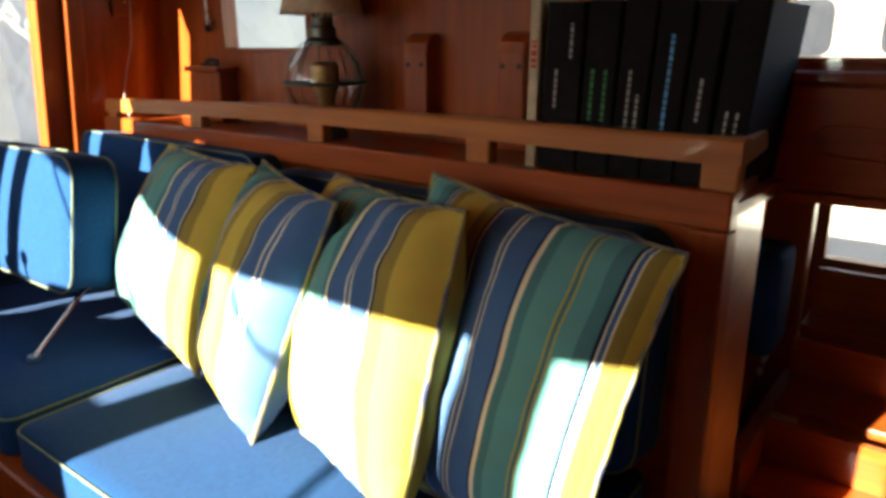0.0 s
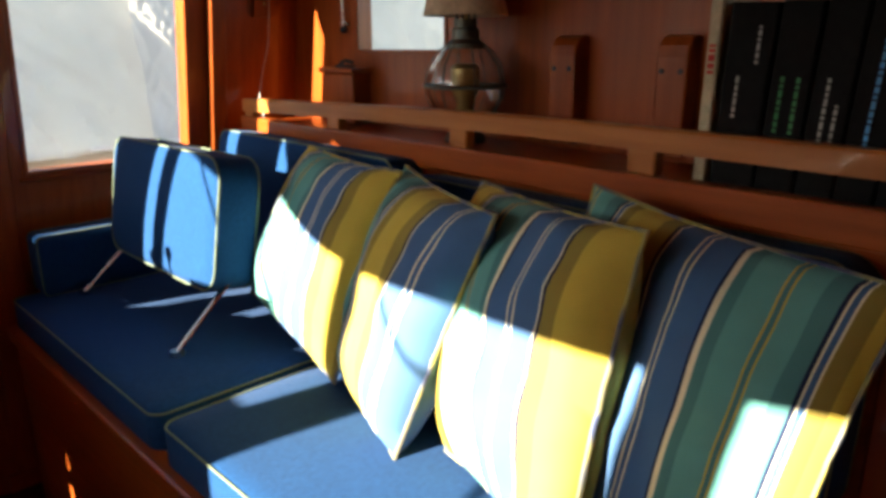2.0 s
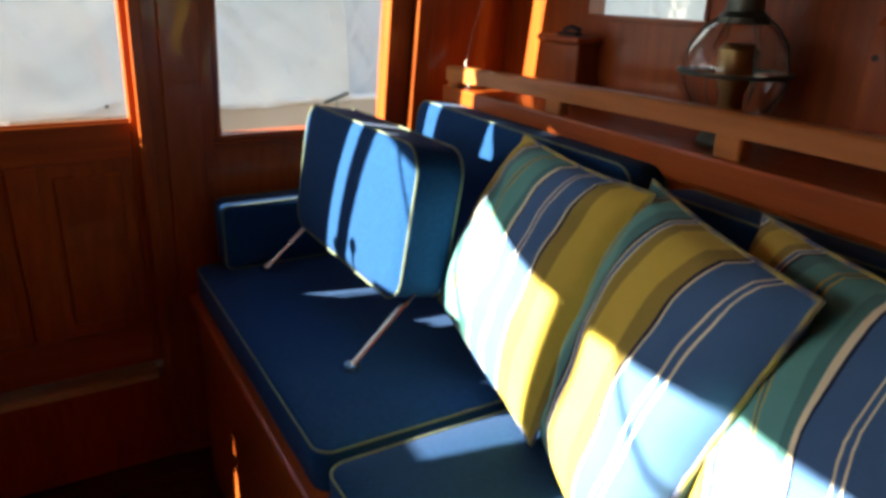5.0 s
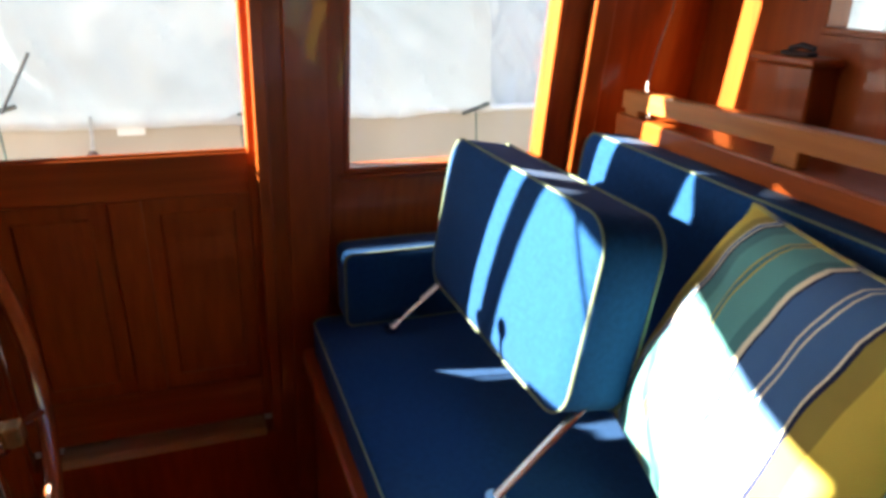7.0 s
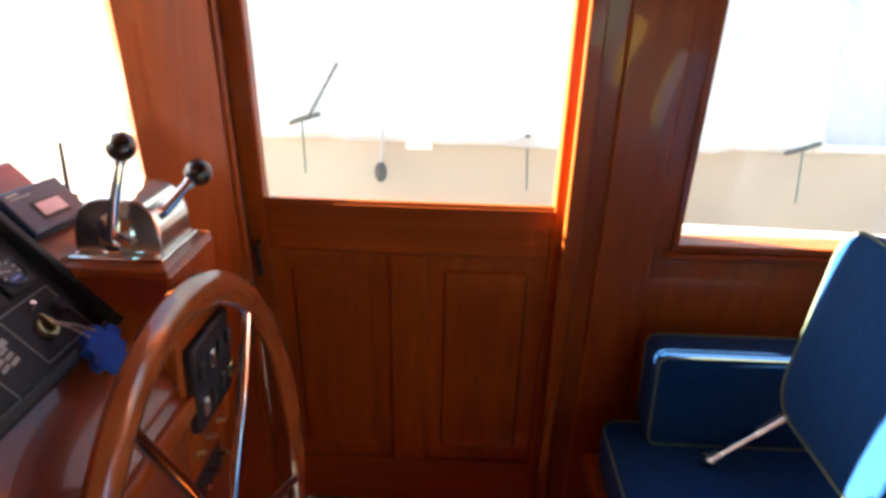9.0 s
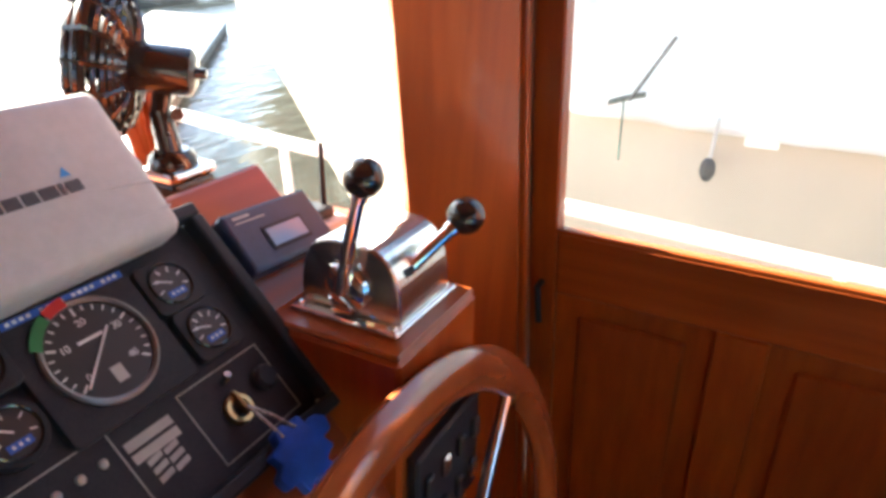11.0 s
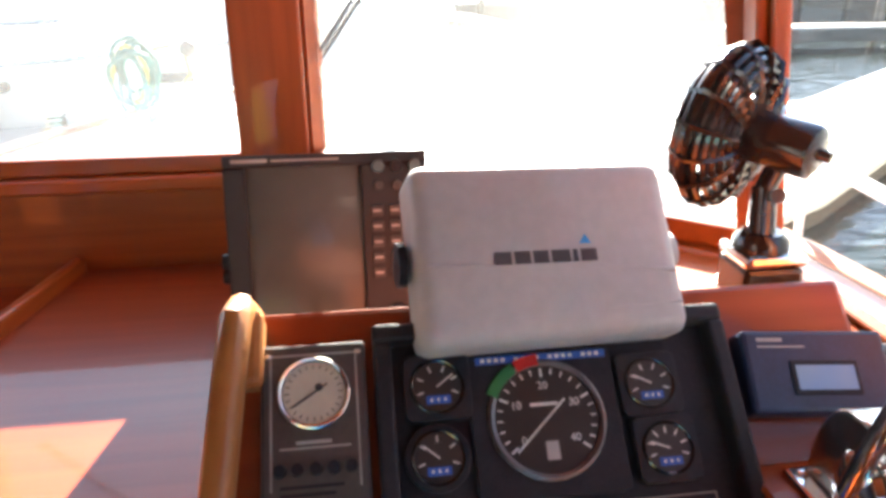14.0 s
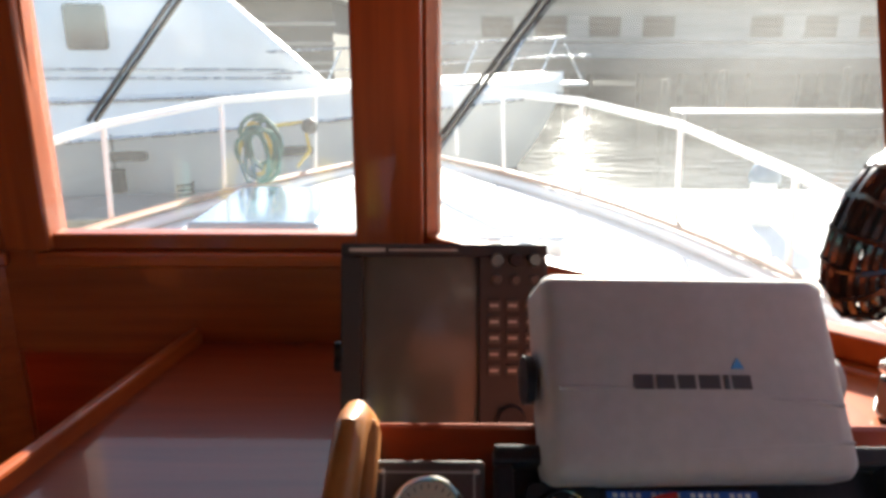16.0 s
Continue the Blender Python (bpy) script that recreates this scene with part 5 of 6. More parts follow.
def radar():
    x0, x1, y, z0, z1 = -2.005, -1.718, -0.74, 1.0, 1.292
    ob = thing("radar_display", ((x0 + x1) / 2, y - 0.12, 0.99), "charcoal radar set with a blank grey picture tube and worn keypad", "radar display")
    part("case", box(x0, x1, y - 0.26, y - 0.022, z0, z1 - 0.004, 0.008, 2), grey_case, ob)
    sx0, sx1, sz0, sz1 = -1.910, -1.748, 1.03, 1.266
    for a, b, c, d in ((x0, x1, sz1 + 0.008, z1), (x0, x1, z0, sz0), (sx1, x1, sz0, sz1 + 0.008), (x0, sx0, sz0, sz1 + 0.008)):
        part("front_frame", box(a, b, y - 0.022, y, c, d, 0.002, 1), grey_case, ob)
    bm = bmesh.new()
    n = 10
    g = [[bm.verts.new((sx0 + (sx1 - sx0) * i / n, y - 0.016 + 0.012 * (1 - (2 * i / n - 1) ** 2) * 0.6 + 0.006 * (1 - (2 * j / n - 1) ** 2), sz0 + (sz1 + 0.008 - sz0) * j / n)) for i in range(n + 1)] for j in range(n + 1)]
    for j in range(n):
        for i in range(n):
            bm.faces.new((g[j][i], g[j][i + 1], g[j + 1][i + 1], g[j + 1][i]))
    bmesh.ops.solidify(bm, geom=bm.faces[:], thickness=0.004)
    part("picture_tube", bm, crt_face, ob, "curved grey picture tube", True)
    part("name_strip", box(-1.78, -1.73, y, y + 0.001, 1.281, 1.286), pale_line, ob)
    part("name_strip", box(-1.88, -1.785, y, y + 0.001, 1.282, 1.2845), pale_line, ob)
    for k in range(3):
        kx = -1.935 - 0.026 * k
        part("knob", lathe([(0.0005, 0), (0.0095, 0), (0.008, 0.014), (0.0005, 0.014)], Matrix.Translation((kx, y, 1.27)) @ Matrix.Rotation(-math.pi / 2, 4, "X"), 18), dim_ring if k != 1 else black_matt, ob, smooth=True)
        part("push_button", lathe([(0.0005, 0), (0.007, 0), (0.006, 0.006), (0.0005, 0.006)], Matrix.Translation((kx, y, 1.243)) @ Matrix.Rotation(-math.pi / 2, 4, "X"), 16), taupe_plate, ob, smooth=True)
    for k in range(15):
        kx, kz = -1.931 - 0.0255 * (k % 3), 1.207 - 0.0225 * (k // 3)
        part("key", box(kx - 0.009, kx + 0.009, y, y + 0.004, kz - 0.008, kz + 0.008, 0.0015, 1), keypad, ob)
        part("key_mark", box(kx - 0.006, kx + 0.006, y + 0.0041, y + 0.0045, kz - 0.002, kz + 0.002), pale_line, ob)
    part("dial_knob", lathe([(0.0005, 0), (0.02, 0), (0.018, 0.012), (0.0005, 0.012)], Matrix.Translation((-1.955, y, 1.05)) @ Matrix.Rotation(-math.pi / 2, 4, "X"), 24), black_matt, ob, smooth=True)
    for k in (1.14, 1.12):
        part("side_knob", lathe([(0.0005, 0), (0.012, 0), (0.012, 0.012), (0.0005, 0.012)], Matrix.Translation((x1, y - 0.03, k)) @ Matrix.Rotation(math.pi / 2, 4, "Y"), 16), black_matt, ob, smooth=True)
    part("bracket", box(x0 + 0.06, x1 - 0.06, y - 0.06, y + 0.08, 0.989, 1.10, 0.004, 1), black_matt, ob)
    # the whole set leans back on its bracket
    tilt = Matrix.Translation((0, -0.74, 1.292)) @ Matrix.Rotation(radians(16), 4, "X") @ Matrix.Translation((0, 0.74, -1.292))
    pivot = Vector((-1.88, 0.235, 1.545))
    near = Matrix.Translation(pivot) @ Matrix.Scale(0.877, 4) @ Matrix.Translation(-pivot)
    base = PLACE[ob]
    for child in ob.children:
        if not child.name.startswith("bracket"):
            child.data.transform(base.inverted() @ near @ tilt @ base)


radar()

# chart ledge beside the companionway
ledge = thing("chart_ledge", (-1.5, -0.95, 0.0), "polished mahogany chart ledge with a raised fiddle beside the dark companionway", "ledge")
part("top", slab([(-1.368, -1.09), (-1.83, -1.09), (-2.36, -0.62), (-2.36, -0.582), (-1.785, -0.582), (-1.785, -0.30), (-1.225, -0.30)], 0.03, Matrix.Translation((0, 0, 0.958))), console_wood, ledge)
e0, e1 = Vector((-1.368, -1.085, 1.0)), Vector((-1.225, -0.30, 1.0))
m = Matrix.Translation(e0) @ Matrix.Rotation(math.atan2(e1.y - e0.y, e1.x - e0.x), 4, "Z")
part("fiddle", box(-0.01, (e1 - e0).length, -0.012, 0.010, -0.045, 0.018, 0.006, 2, m=m), mah_y, ledge, "worn raised edge")
part("side_panel", box(0.0, (e1 - e0).length, -0.004, 0.012, -0.92, -0.046, m=m), mah_y, ledge)


def cabin_fan():
    base = Vector((-2.366, -0.455, 1.199))
    ob = thing("cabin_fan", base, "black caged cabin fan on a swivel foot", "fan")
    part("foot", box(base.x - 0.036, base.x + 0.036, base.y - 0.033, base.y + 0.033, base.z - 0.028, base.z + 0.02, 0.006, 2), black_gloss, ob)
    part("foot_plate", box(base.x - 0.039, base.x + 0.039, base.y - 0.036, base.y + 0.036, base.z + 0.0202, base.z + 0.036, 0.008, 2), chrome, ob, "bright metal foot plate")
    part("collar", lathe([(0.001, 0), (0.032, 0), (0.030, 0.012), (0.022, 0.02), (0.001, 0.02)], Matrix.Translation(base + Vector((0.004, 0, 0.036)))), black_gloss, ob, smooth=True)
    part("stem", tube([base + Vector((0.006, 0, 0.05)), base + Vector((0.004, -0.012, 0.105))], 0.016, 14, taper=(1.0, 0.85)), black_gloss, ob, smooth=True)
    part("swivel_screw", tube([base + Vector((0.0, 0.012, 0.10)), base + Vector((0.01, 0.026, 0.106))], 0.008, 10), steel, ob, smooth=True)
    axis = Vector((0.55, -0.80, 0.12)).normalized()
    mc = Vector((-2.368, -0.478, 1.355))
    m = Matrix.Translation(mc) @ axis.to_track_quat("Z", "Y").to_matrix().to_4x4() @ Matrix.Scale(0.78, 4)
    part("motor", lathe([(0.001, -0.07), (0.028, -0.07), (0.038, -0.064), (0.04, -0.058), (0.04, 0.025), (0.036, 0.032), (0.001, 0.032)], m, 28), black_gloss, ob, "glossy black motor housing", True)
    part("motor_cap", lathe([(0.001, -0.086), (0.008, -0.086), (0.01, -0.07), (0.001, -0.07)], m, 14), black_gloss, ob, smooth=True)
    part("yoke", tube([base + Vector((0.004, -0.012, 0.10)), mc + axis * -0.01 + Vector((0, 0, -0.028))], 0.012, 10), black_gloss, ob, smooth=True)
    cage = part("cage", lathe([(0.118, 0.062), (0.126, 0.062), (0.126, 0.07), (0.118, 0.07), (0.118, 0.062)], m, 44, cap=False), black_gloss, ob, "black moulded fan cage", True)
    for k in range(16):
        a = 2 * math.pi * k / 16
        u = Vector((math.cos(a), math.sin(a), 0))
        t = Vector((-math.sin(a), math.cos(a), 0))
        part("cage_rib", tube([m @ (u * r + t * s + Vector((0, 0, z))) for r, s, z in ((0.034, 0.0, 0.028), (0.075, 0.006, 0.030), (0.108, 0.016, 0.042), (0.122, 0.02, 0.066), (0.110, 0.018, 0.092), (0.07, 0.01, 0.106), (0.03, 0.0, 0.11))], 0.0075, 6, flat=0.5), black_gloss, cage, smooth=True)
    for r, z in ((0.048, 0.029), (0.064, 0.030), (0.080, 0.032), (0.095, 0.037), (0.107, 0.044), (0.116, 0.054), (0.119, 0.078), (0.112, 0.091), (0.09, 0.100), (0.066, 0.107)):
        part("cage_ring", tube([m @ Vector((r * math.cos(2 * math.pi * q / 36), r * math.sin(2 * math.pi * q / 36), z)) for q in range(36)], 0.0046, 6, True), black_gloss, cage, smooth=True)
    part("cage_boss", lathe([(0.001, 0.104), (0.034, 0.104), (0.03, 0.114), (0.001, 0.116)], m, 24), black_gloss, cage, smooth=True)
    for k in range(4):
        a = math.pi / 2 * k + 0.3
        bm = bmesh.new()
        q = [bm.verts.new(m @ Vector((r * math.cos(a + d), r * math.sin(a + d), 0.068 + z))) for r, d, z in ((0.018, -0.25, -0.006), (0.095, -0.35, -0.016), (0.102, 0.25, 0.010), (0.018, 0.35, 0.006))]
        bm.faces.new(q)
        bmesh.ops.solidify(bm, geom=bm.faces[:], thickness=0.002)
        part("blade", bm, black_gloss, ob)


cabin_fan()


def steering_wheel():
    hub = Vector((-2.155, 0.045, 0.795))
    ob = thing("steering_wheel", hub, "large varnished wooden steering wheel with slim chrome spokes", "steering wheel")
    m = Matrix.Translation(hub) @ Matrix.Rotation(radians(96), 4, "X")
    R = 0.345
    bm = bmesh.new()
    rings = []
    for k in range(72):
        a = 2 * math.pi * k / 72
        ring = []
        for q in range(12):
            c = 2 * math.pi * q / 12
            rr = R + 0.026 * math.cos(c)
            ring.append(bm.verts.new(m @ Vector((rr * math.cos(a), rr * math.sin(a), 0.017 * math.sin(c)))))
        rings.append(ring)
    for k in range(72):
        for q in range(12):
            bm.faces.new((rings[k][q], rings[k][(q + 1) % 12], rings[(k + 1) % 72][(q + 1) % 12], rings[(k + 1) % 72][q]))
    part("rim", bm, rim_wood, ob, "thick varnished mahogany rim", True)
    for k in range(5):
        a = radians(133 + 72 * k)
        part("spoke", tube([m @ Vector((r * math.cos(a), r * math.sin(a), z)) for r, z in ((0.03, 0.0), (0.18, -0.004), (R - 0.015, 0.0))], 0.0085, 10), chrome, ob, "slim chrome spoke", True)
    part("hub", lathe([(0.001, -0.03), (0.03, -0.03), (0.034, -0.01), (0.034, 0.012), (0.022, 0.02), (0.001, 0.02)], m), chrome, ob, smooth=True)
    part("hub_nut", box(-0.018, 0.018, -0.018, 0.018, -0.055, -0.03, 0.003, 1, m=m), brass, ob, "square brass hub nut")
    part("shaft", tube([m @ Vector((0, 0, 0.0)), m @ Vector((0, 0, 0.14))], 0.02, 14), black_matt, ob, smooth=True)


steering_wheel()
dims = thing("switch_block", (-2.29, 0.0, 0.98), "black breaker panel with small switches under the engine controls", "switch panel")
part("panel", box(-2.335, -2.195, -0.008, 0.006, 0.93, 1.06, 0.003, 1), black_matt, dims)
for k in range(8):
    x, z = -2.318 + 0.035 * (k % 4), 0.965 + 0.055 * (k // 4)
    part("switch", box(x - 0.007, x + 0.007, 0.006, 0.013, z - 0.012, z + 0.012, 0.002, 1), grey_case if k % 3 else steel, dims)

# ---- outside: own decks ----
WATER = -0.9
setting("water", box(-400, 400, -600, 200, WATER - 0.5, WATER), water_mat, "dark rippled harbour water", "water")
BX = -1.6


def half_beam(y):
    u = max(0.0, min(1.0, (-y - 0.6) / 4.5))
    return max(0.02, 1.66 * (1 - u ** 2.3))


YS = [-5.08 + k * 0.3 for k in range(17)] + [0.4, 1.5, 3.0, 5.0]


def sheer(y):
    return 0.755 + 0.006 * max(0, -y - 1.5)


hull = thing("own_hull", (BX, -1, WATER), "white foredeck and hull of the boat being walked through", "boat")
bm = bmesh.new()
port = [bm.verts.new((BX - half_beam(y), y, sheer(y) - 0.05)) for y in YS]
star = [bm.verts.new((BX + half_beam(y), y, sheer(y) - 0.05)) for y in YS]
low_p = [bm.verts.new((BX - half_beam(y) * 0.82, y + 0.25, WATER - 0.3)) for y in YS]
low_s = [bm.verts.new((BX + half_beam(y) * 0.82, y + 0.25, WATER - 0.3)) for y in YS]
for k in range(len(YS) - 1):
    bm.faces.new((port[k], port[k + 1], low_p[k + 1], low_p[k]))
    bm.faces.new((star[k], star[k + 1], low_s[k + 1], low_s[k]))
bm.faces.new((port[0], star[0], low_s[0], low_p[0]))
part("topsides", bm, gelcoat, hull, smooth=True)
bm = bmesh.new()
rows = []
for y in YS:
    h = half_beam(y)
    rows.append([bm.verts.new((BX + h * s, y, sheer(y) - 0.075 + 0.07 * (1 - s * s))) for s in (-1, -0.6, -0.2, 0.2, 0.6, 1)])
fore = [r for r, y in zip(rows, YS) if y < -1.2]
for a, c in zip(fore, fore[1:]):
    for i in range(5):
        bm.faces.new((a[i], a[i + 1], c[i + 1], c[i]))
part("foredeck", bm, deck_white, hull, "white painted foredeck", True)
part("side_deck", box(-3.3, -2.76, -0.12, 4.0, 0.52, 0.585), deck_white, hull)
part("side_deck", box(-3.28, -2.57, -1.5, -0.125, 0.52, 0.585), deck_white, hull)
part("side_deck", box(0.41, 0.9, -1.3, 4.0, 0.60, 0.66), deck_white, hull)
for s in (-1, 1):
    part("cap_rail", tube([(BX + s * half_beam(y), y, sheer(y) + 0.01) for y in YS if y < 0.5], 0.035, 8, flat=0.5), wood("cap rail teak" + str(s), (0.36, 0.17, 0.09), (0.27, 0.12, 0.06), "y", 0.5, 0.1), hull, "weathered teak cap rail", True)
    part("bulwark", tube([(BX + s * (half_beam(y) - 0.02), y, sheer(y) - 0.04) for y in YS if y < 0.5], 0.03, 8), gelcoat, hull, smooth=True)
hatchbox = part("skylight", box(-1.30, -0.72, -3.6, -2.75, 0.72, 0.82, 0.02, 2), hatch_blue, hull, "blue smoked foredeck hatch")
rail = thing("bow_rail", (BX, -4.9, 0.8), "white tubular bow rail on slim stanchions", "railing")
RT = [(-5.0, 0.30), (-4.4, 0.60), (-3.7, 0.98), (-3.0, 1.30), (-2.3, 1.50), (-1.6, 1.62), (-1.05, 1.68), (-0.3, 1.70), (0.4, 1.72), (1.6, 1.72)]


def rail_top(y):
    return 1.27 if y < -3.4 else 1.27 - 0.138 * (y + 3.4) if y < -1.2 else max(0.86, 0.966 - 0.05 * (y + 1.2))


loop = [(BX - r, y, rail_top(y)) for y, r in reversed(RT)] + [(BX, -5.15, 1.28)] + [(BX + r, y, rail_top(y)) for y, r in RT]
part("top_tube", tube(loop, 0.02, 8), gelcoat, rail, smooth=True)
for y, r in RT:
    for s in (-1, 1):
        part("stanchion", tube([(BX + s * r, y, rail_top(y)), (BX + s * (r + 0.02), y, sheer(y) + 0.01)], 0.013, 8), gelcoat, rail, smooth=True)
wind = thing("windlass", (-1.62, -4.2, 0.86), "white anchor windlass on the foredeck", "windlass")
part("drum", lathe([(0.001, 0), (0.09, 0), (0.07, 0.05), (0.07, 0.12), (0.1, 0.16), (0.001, 0.17)], Matrix.Translation((-1.62, -4.2, 0.84))), gelcoat, wind, smooth=True)
part("base", box(-1.74, -1.5, -4.32, -4.05, 0.80, 0.84, 0.01), gelcoat, wind)
lines = thing("mooring_lines", (-0.72, -3.95, 0.8), "coiled green and yellow mooring lines hung on the rail", "rope")
for k in range(7):
    c = Vector((-0.72 - 0.03 * (k % 3), -4.0 + 0.02 * k, 1.02 - 0.015 * k))
    part("coil", tube([c + Vector((0.09 * math.cos(a) + 0.01 * math.sin(3 * a + k), 0.03 * math.sin(a * 2 + k), 0.15 * math.sin(a))) for a in [2 * math.pi * q / 18 for q in range(18)]], 0.014, 6, True), rope_yellow if k == 3 else rope_green, lines, smooth=True)
part("tail", tube([(-0.80, -4.0, 1.1), (-0.98, -4.1, 1.12), (-1.02, -4.05, 0.95), (-0.95, -4.0, 0.86)], 0.012, 6), rope_yellow, lines, smooth=True)
part("fender_end", ball((-1.03, -4.02, 1.10), 0.05), rubber, lines, smooth=True)
for x in (-2.05, -2.3):
    cl = thing("deck_cleat", (x, -2.6, 0.78), "steel cleat on the foredeck", "cleat", "foredeck cleats")
    part("horn", tube([(x - 0.08, -2.6, 0.80), (x + 0.08, -2.58, 0.80)], 0.012, 8), steel, cl, smooth=True)
    part("foot", box(x - 0.03, x + 0.03, -2.62, -2.56, 0.735, 0.80, 0.005), steel, cl)
for a, b in (((-1.193, -1.148, 1.417), (-1.62, -1.148, 1.925)), ((-1.841, -1.148, 1.363), (-2.235, -0.79, 1.925))):
    wp = thing("wiper", a, "black windscreen wiper resting on the glass", "wiper", "windscreen wipers")
    part("arm", tube([a, b], 0.005, 8), black_matt, wp, smooth=True)
    part("blade", tube([Vector(a) + Vector((0.012, 0.004, 0)), Vector(a).lerp(Vector(b), 0.7) + Vector((0.015, 0.004, 0))], 0.004, 6), rubber, wp, smooth=True)
    part("pivot", ball(b, 0.022), black_matt, wp, smooth=True)

# ---- neighbour under canvas ----
nb = thing("covered_boat", (-5.6, 2, WATER), "neighbouring beige boat under a white canvas cover", "boat")
bm = bmesh.new()
ny = [-9.0 + 0.5 * k for k in range(36)]


def nb_out(y):
    return 0.0 if y > 0 else 0.55 * (-y / 1.9) ** 2 if y > -3 else 1.37 + 0.92 * (-3 - y)


def nb_sheer(y):
    return 0.86 + (0.02 * min(y * y, 9) if y < 0 else 0)


rows = [[bm.verts.new((-4.62 - nb_out(y) - d * (1 + 0.4 * max(0, -y - 1.5)), y, z)) for d, z in ((0.0, nb_sheer(y)), (0.05, 0.2), (0.18, -0.4), (0.5, WATER - 0.2))] for y in ny]
for a, c in zip(rows, rows[1:]):
    for i in range(3):
        bm.faces.new((a[i], a[i + 1], c[i + 1], c[i]))
part("hull_side", bm, gelcoat_beige, nb, "beige painted topsides", True)
part("rub_rail", tube([(-4.60 - nb_out(y), y, nb_sheer(y)) for y in ny], 0.018, 8), gelcoat, nb, smooth=True)


def canvas(name, y0, y1, mat, seed, base_x, parent, label):
    bm = bmesh.new()
    nu, nv = 170, 90
    g = []
    for j in range(nv + 1):
        v = j / nv
        row = []
        for i in range(nu + 1):
            y = y0 + (y1 - y0) * i / nu
            z = nb_sheer(y) - 0.02 + 2.2 * v
            x = base_x - nb_out(y) - 0.10 * v - 0.5 * max(0, v - 0.04) ** 1.15
            p = Vector((y * 1.1 + z * 0.7, z * 2.2 - y * 0.5, seed))
            x += 0.05 * noise.noise(p) + 0.05 * noise.noise(Vector((y * 3.2 + z * 2.4, z * 0.9 - y * 0.5, seed + 3))) + 0.07 * abs(noise.noise(Vector((y * 6 + z * 4.5, z * 1.6 - y * 1.6, seed + 7)))) + 0.02 * abs(noise.noise(Vector((y * 13 - z * 9, z * 4 + y * 3, seed + 11))))
            row.append(bm.verts.new((x, y, z)))
        g.append(row)
    for j in range(nv):
        for i in range(nu):
            bm.faces.new((g[j][i], g[j][i + 1], g[j + 1][i + 1], g[j + 1][i]))
    return part(name, bm, mat, parent, label, True)


canvas("canvas_cover", -5.0, 1.95, tarp_white, 1.0, -4.58, nb, "creased white canvas cover")
canvas("canvas_flap", 1.90, 2.9, tarp_grey, 5.0, -4.72, nb, "shaded lavender grey canvas cover")
canvas("canvas_cover", 2.85, 8.0, tarp_white, 9.0, -4.60, nb, "creased white canvas cover")
for y, z in ((-0.39, 0.93), (0.63, 0.89), (1.85, 0.87)):
    part("cleat", tube([(-4.56 - nb_out(y), y - 0.07, z - 0.03), (-4.53 - nb_out(y), y, z), (-4.56 - nb_out(y), y + 0.08, z + 0.02)], 0.011, 8), verdigris, nb, "black mooring cleat", True)
    part("line_end", tube([(-4.54 - nb_out(y), y, z), (-4.53 - nb_out(y), y + 0.01, z - 0.25)], 0.004, 6), rope_green, nb, smooth=True)
part("boat_hook", tube([(-4.53, -0.36, 0.93), (-4.55, -0.22, 1.18)], 0.008, 6), black_matt, nb, smooth=True)
for y in (-0.02,):
    part("hanger", tube([(-4.55, y, 0.90), (-4.54, y - 0.01, 0.72)], 0.008, 6), cord_white, nb, smooth=True)
    part("snap", ball((-4.54, y - 0.01, 0.70), 0.03, squash=1.6), rubber, nb, smooth=True)
part("name_plate", box(-4.60, -4.585, 0.08, 0.2, 0.80, 0.85), gelcoat, nb)

# dinghy nose between the boats
dg = thing("dinghy", (-4.4, -3.0, WATER), "small dark inflatable dinghy with a grey canvas bow", "dinghy")
part("tube_side", tube([(-3.9, -4.4, -0.6), (-4.0, -3.2, -0.6), (-4.35, -2.3, -0.55), (-4.7, -3.2, -0.6), (-4.8, -4.4, -0.6)], 0.22, 14), grey_case, dg, smooth=True)
part("bow_cover", slab([(-3.95, -4.0), (-4.35, -2.3), (-4.75, -4.0)], 0.06, Matrix.Translation((0, 0, -0.45))), tarp_grey, dg)
part("thwart", box(-4.6, -4.1, -3.6, -3.3, -0.55, -0.5), bare_wood, dg)

# ---- motor yacht across the fairway ----
YA = math.atan2(3.2, 12.2)
YM = Matrix.Translation((-4.2, -15.0, 0)) @ Matrix.Rotation(YA, 4, "Z")
yacht = thing("motor_yacht", (2, -13.5, WATER), "white motor yacht with a pale grey hull moored across the fairway", "yacht")
xs = [0.0, 0.5, 1.2, 2.2, 3.5, 5.0, 7.0, 9.0, 12.0, 15.0]


def y_beam(x):
    return 2.1 * min(1.0, (x / 5.5)) ** 0.6 if x > 0 else 0.02


def y_rub(x):
    return 0.64 - 0.055 * min(x, 9)


bm = bmesh.new()
for s in (1, -1):
    rows = []
    for x in xs:
        bb = y_beam(x)
        rake = 1.15 * max(0, 1 - x / 3.5)
        rows.append([bm.verts.new(YM @ Vector((x + k * rake, 2.1 + s * (bb * f - 2.1) if s < 0 else 2.1 + (bb * f - 2.1) - 0, z))) for k, f, z in ((0, 1.0, y_rub(x)), (0.45, 0.86, -0.3), (1.0, 0.7, WATER - 0.2))] if s > 0 else
                    [bm.verts.new(YM @ Vector((x + k * rake, -bb * f, z))) for k, f, z in ((0, 1.0, y_rub(x)), (0.45, 0.86, -0.3), (1.0, 0.7, WATER - 0.2))])
    for a, c in zip(rows, rows[1:]):
        for i in range(2):
            bm.faces.new((a[i], a[i + 1], c[i + 1], c[i]))
part("hull", bm, hull_grey, yacht, "pale grey topsides", True)
part("rub_rail", tube([YM @ Vector((x, y_beam(x) + 0.02, y_rub(x))) for x in xs], 0.035, 8), steel, yacht, smooth=True)
bm = bmesh.new()
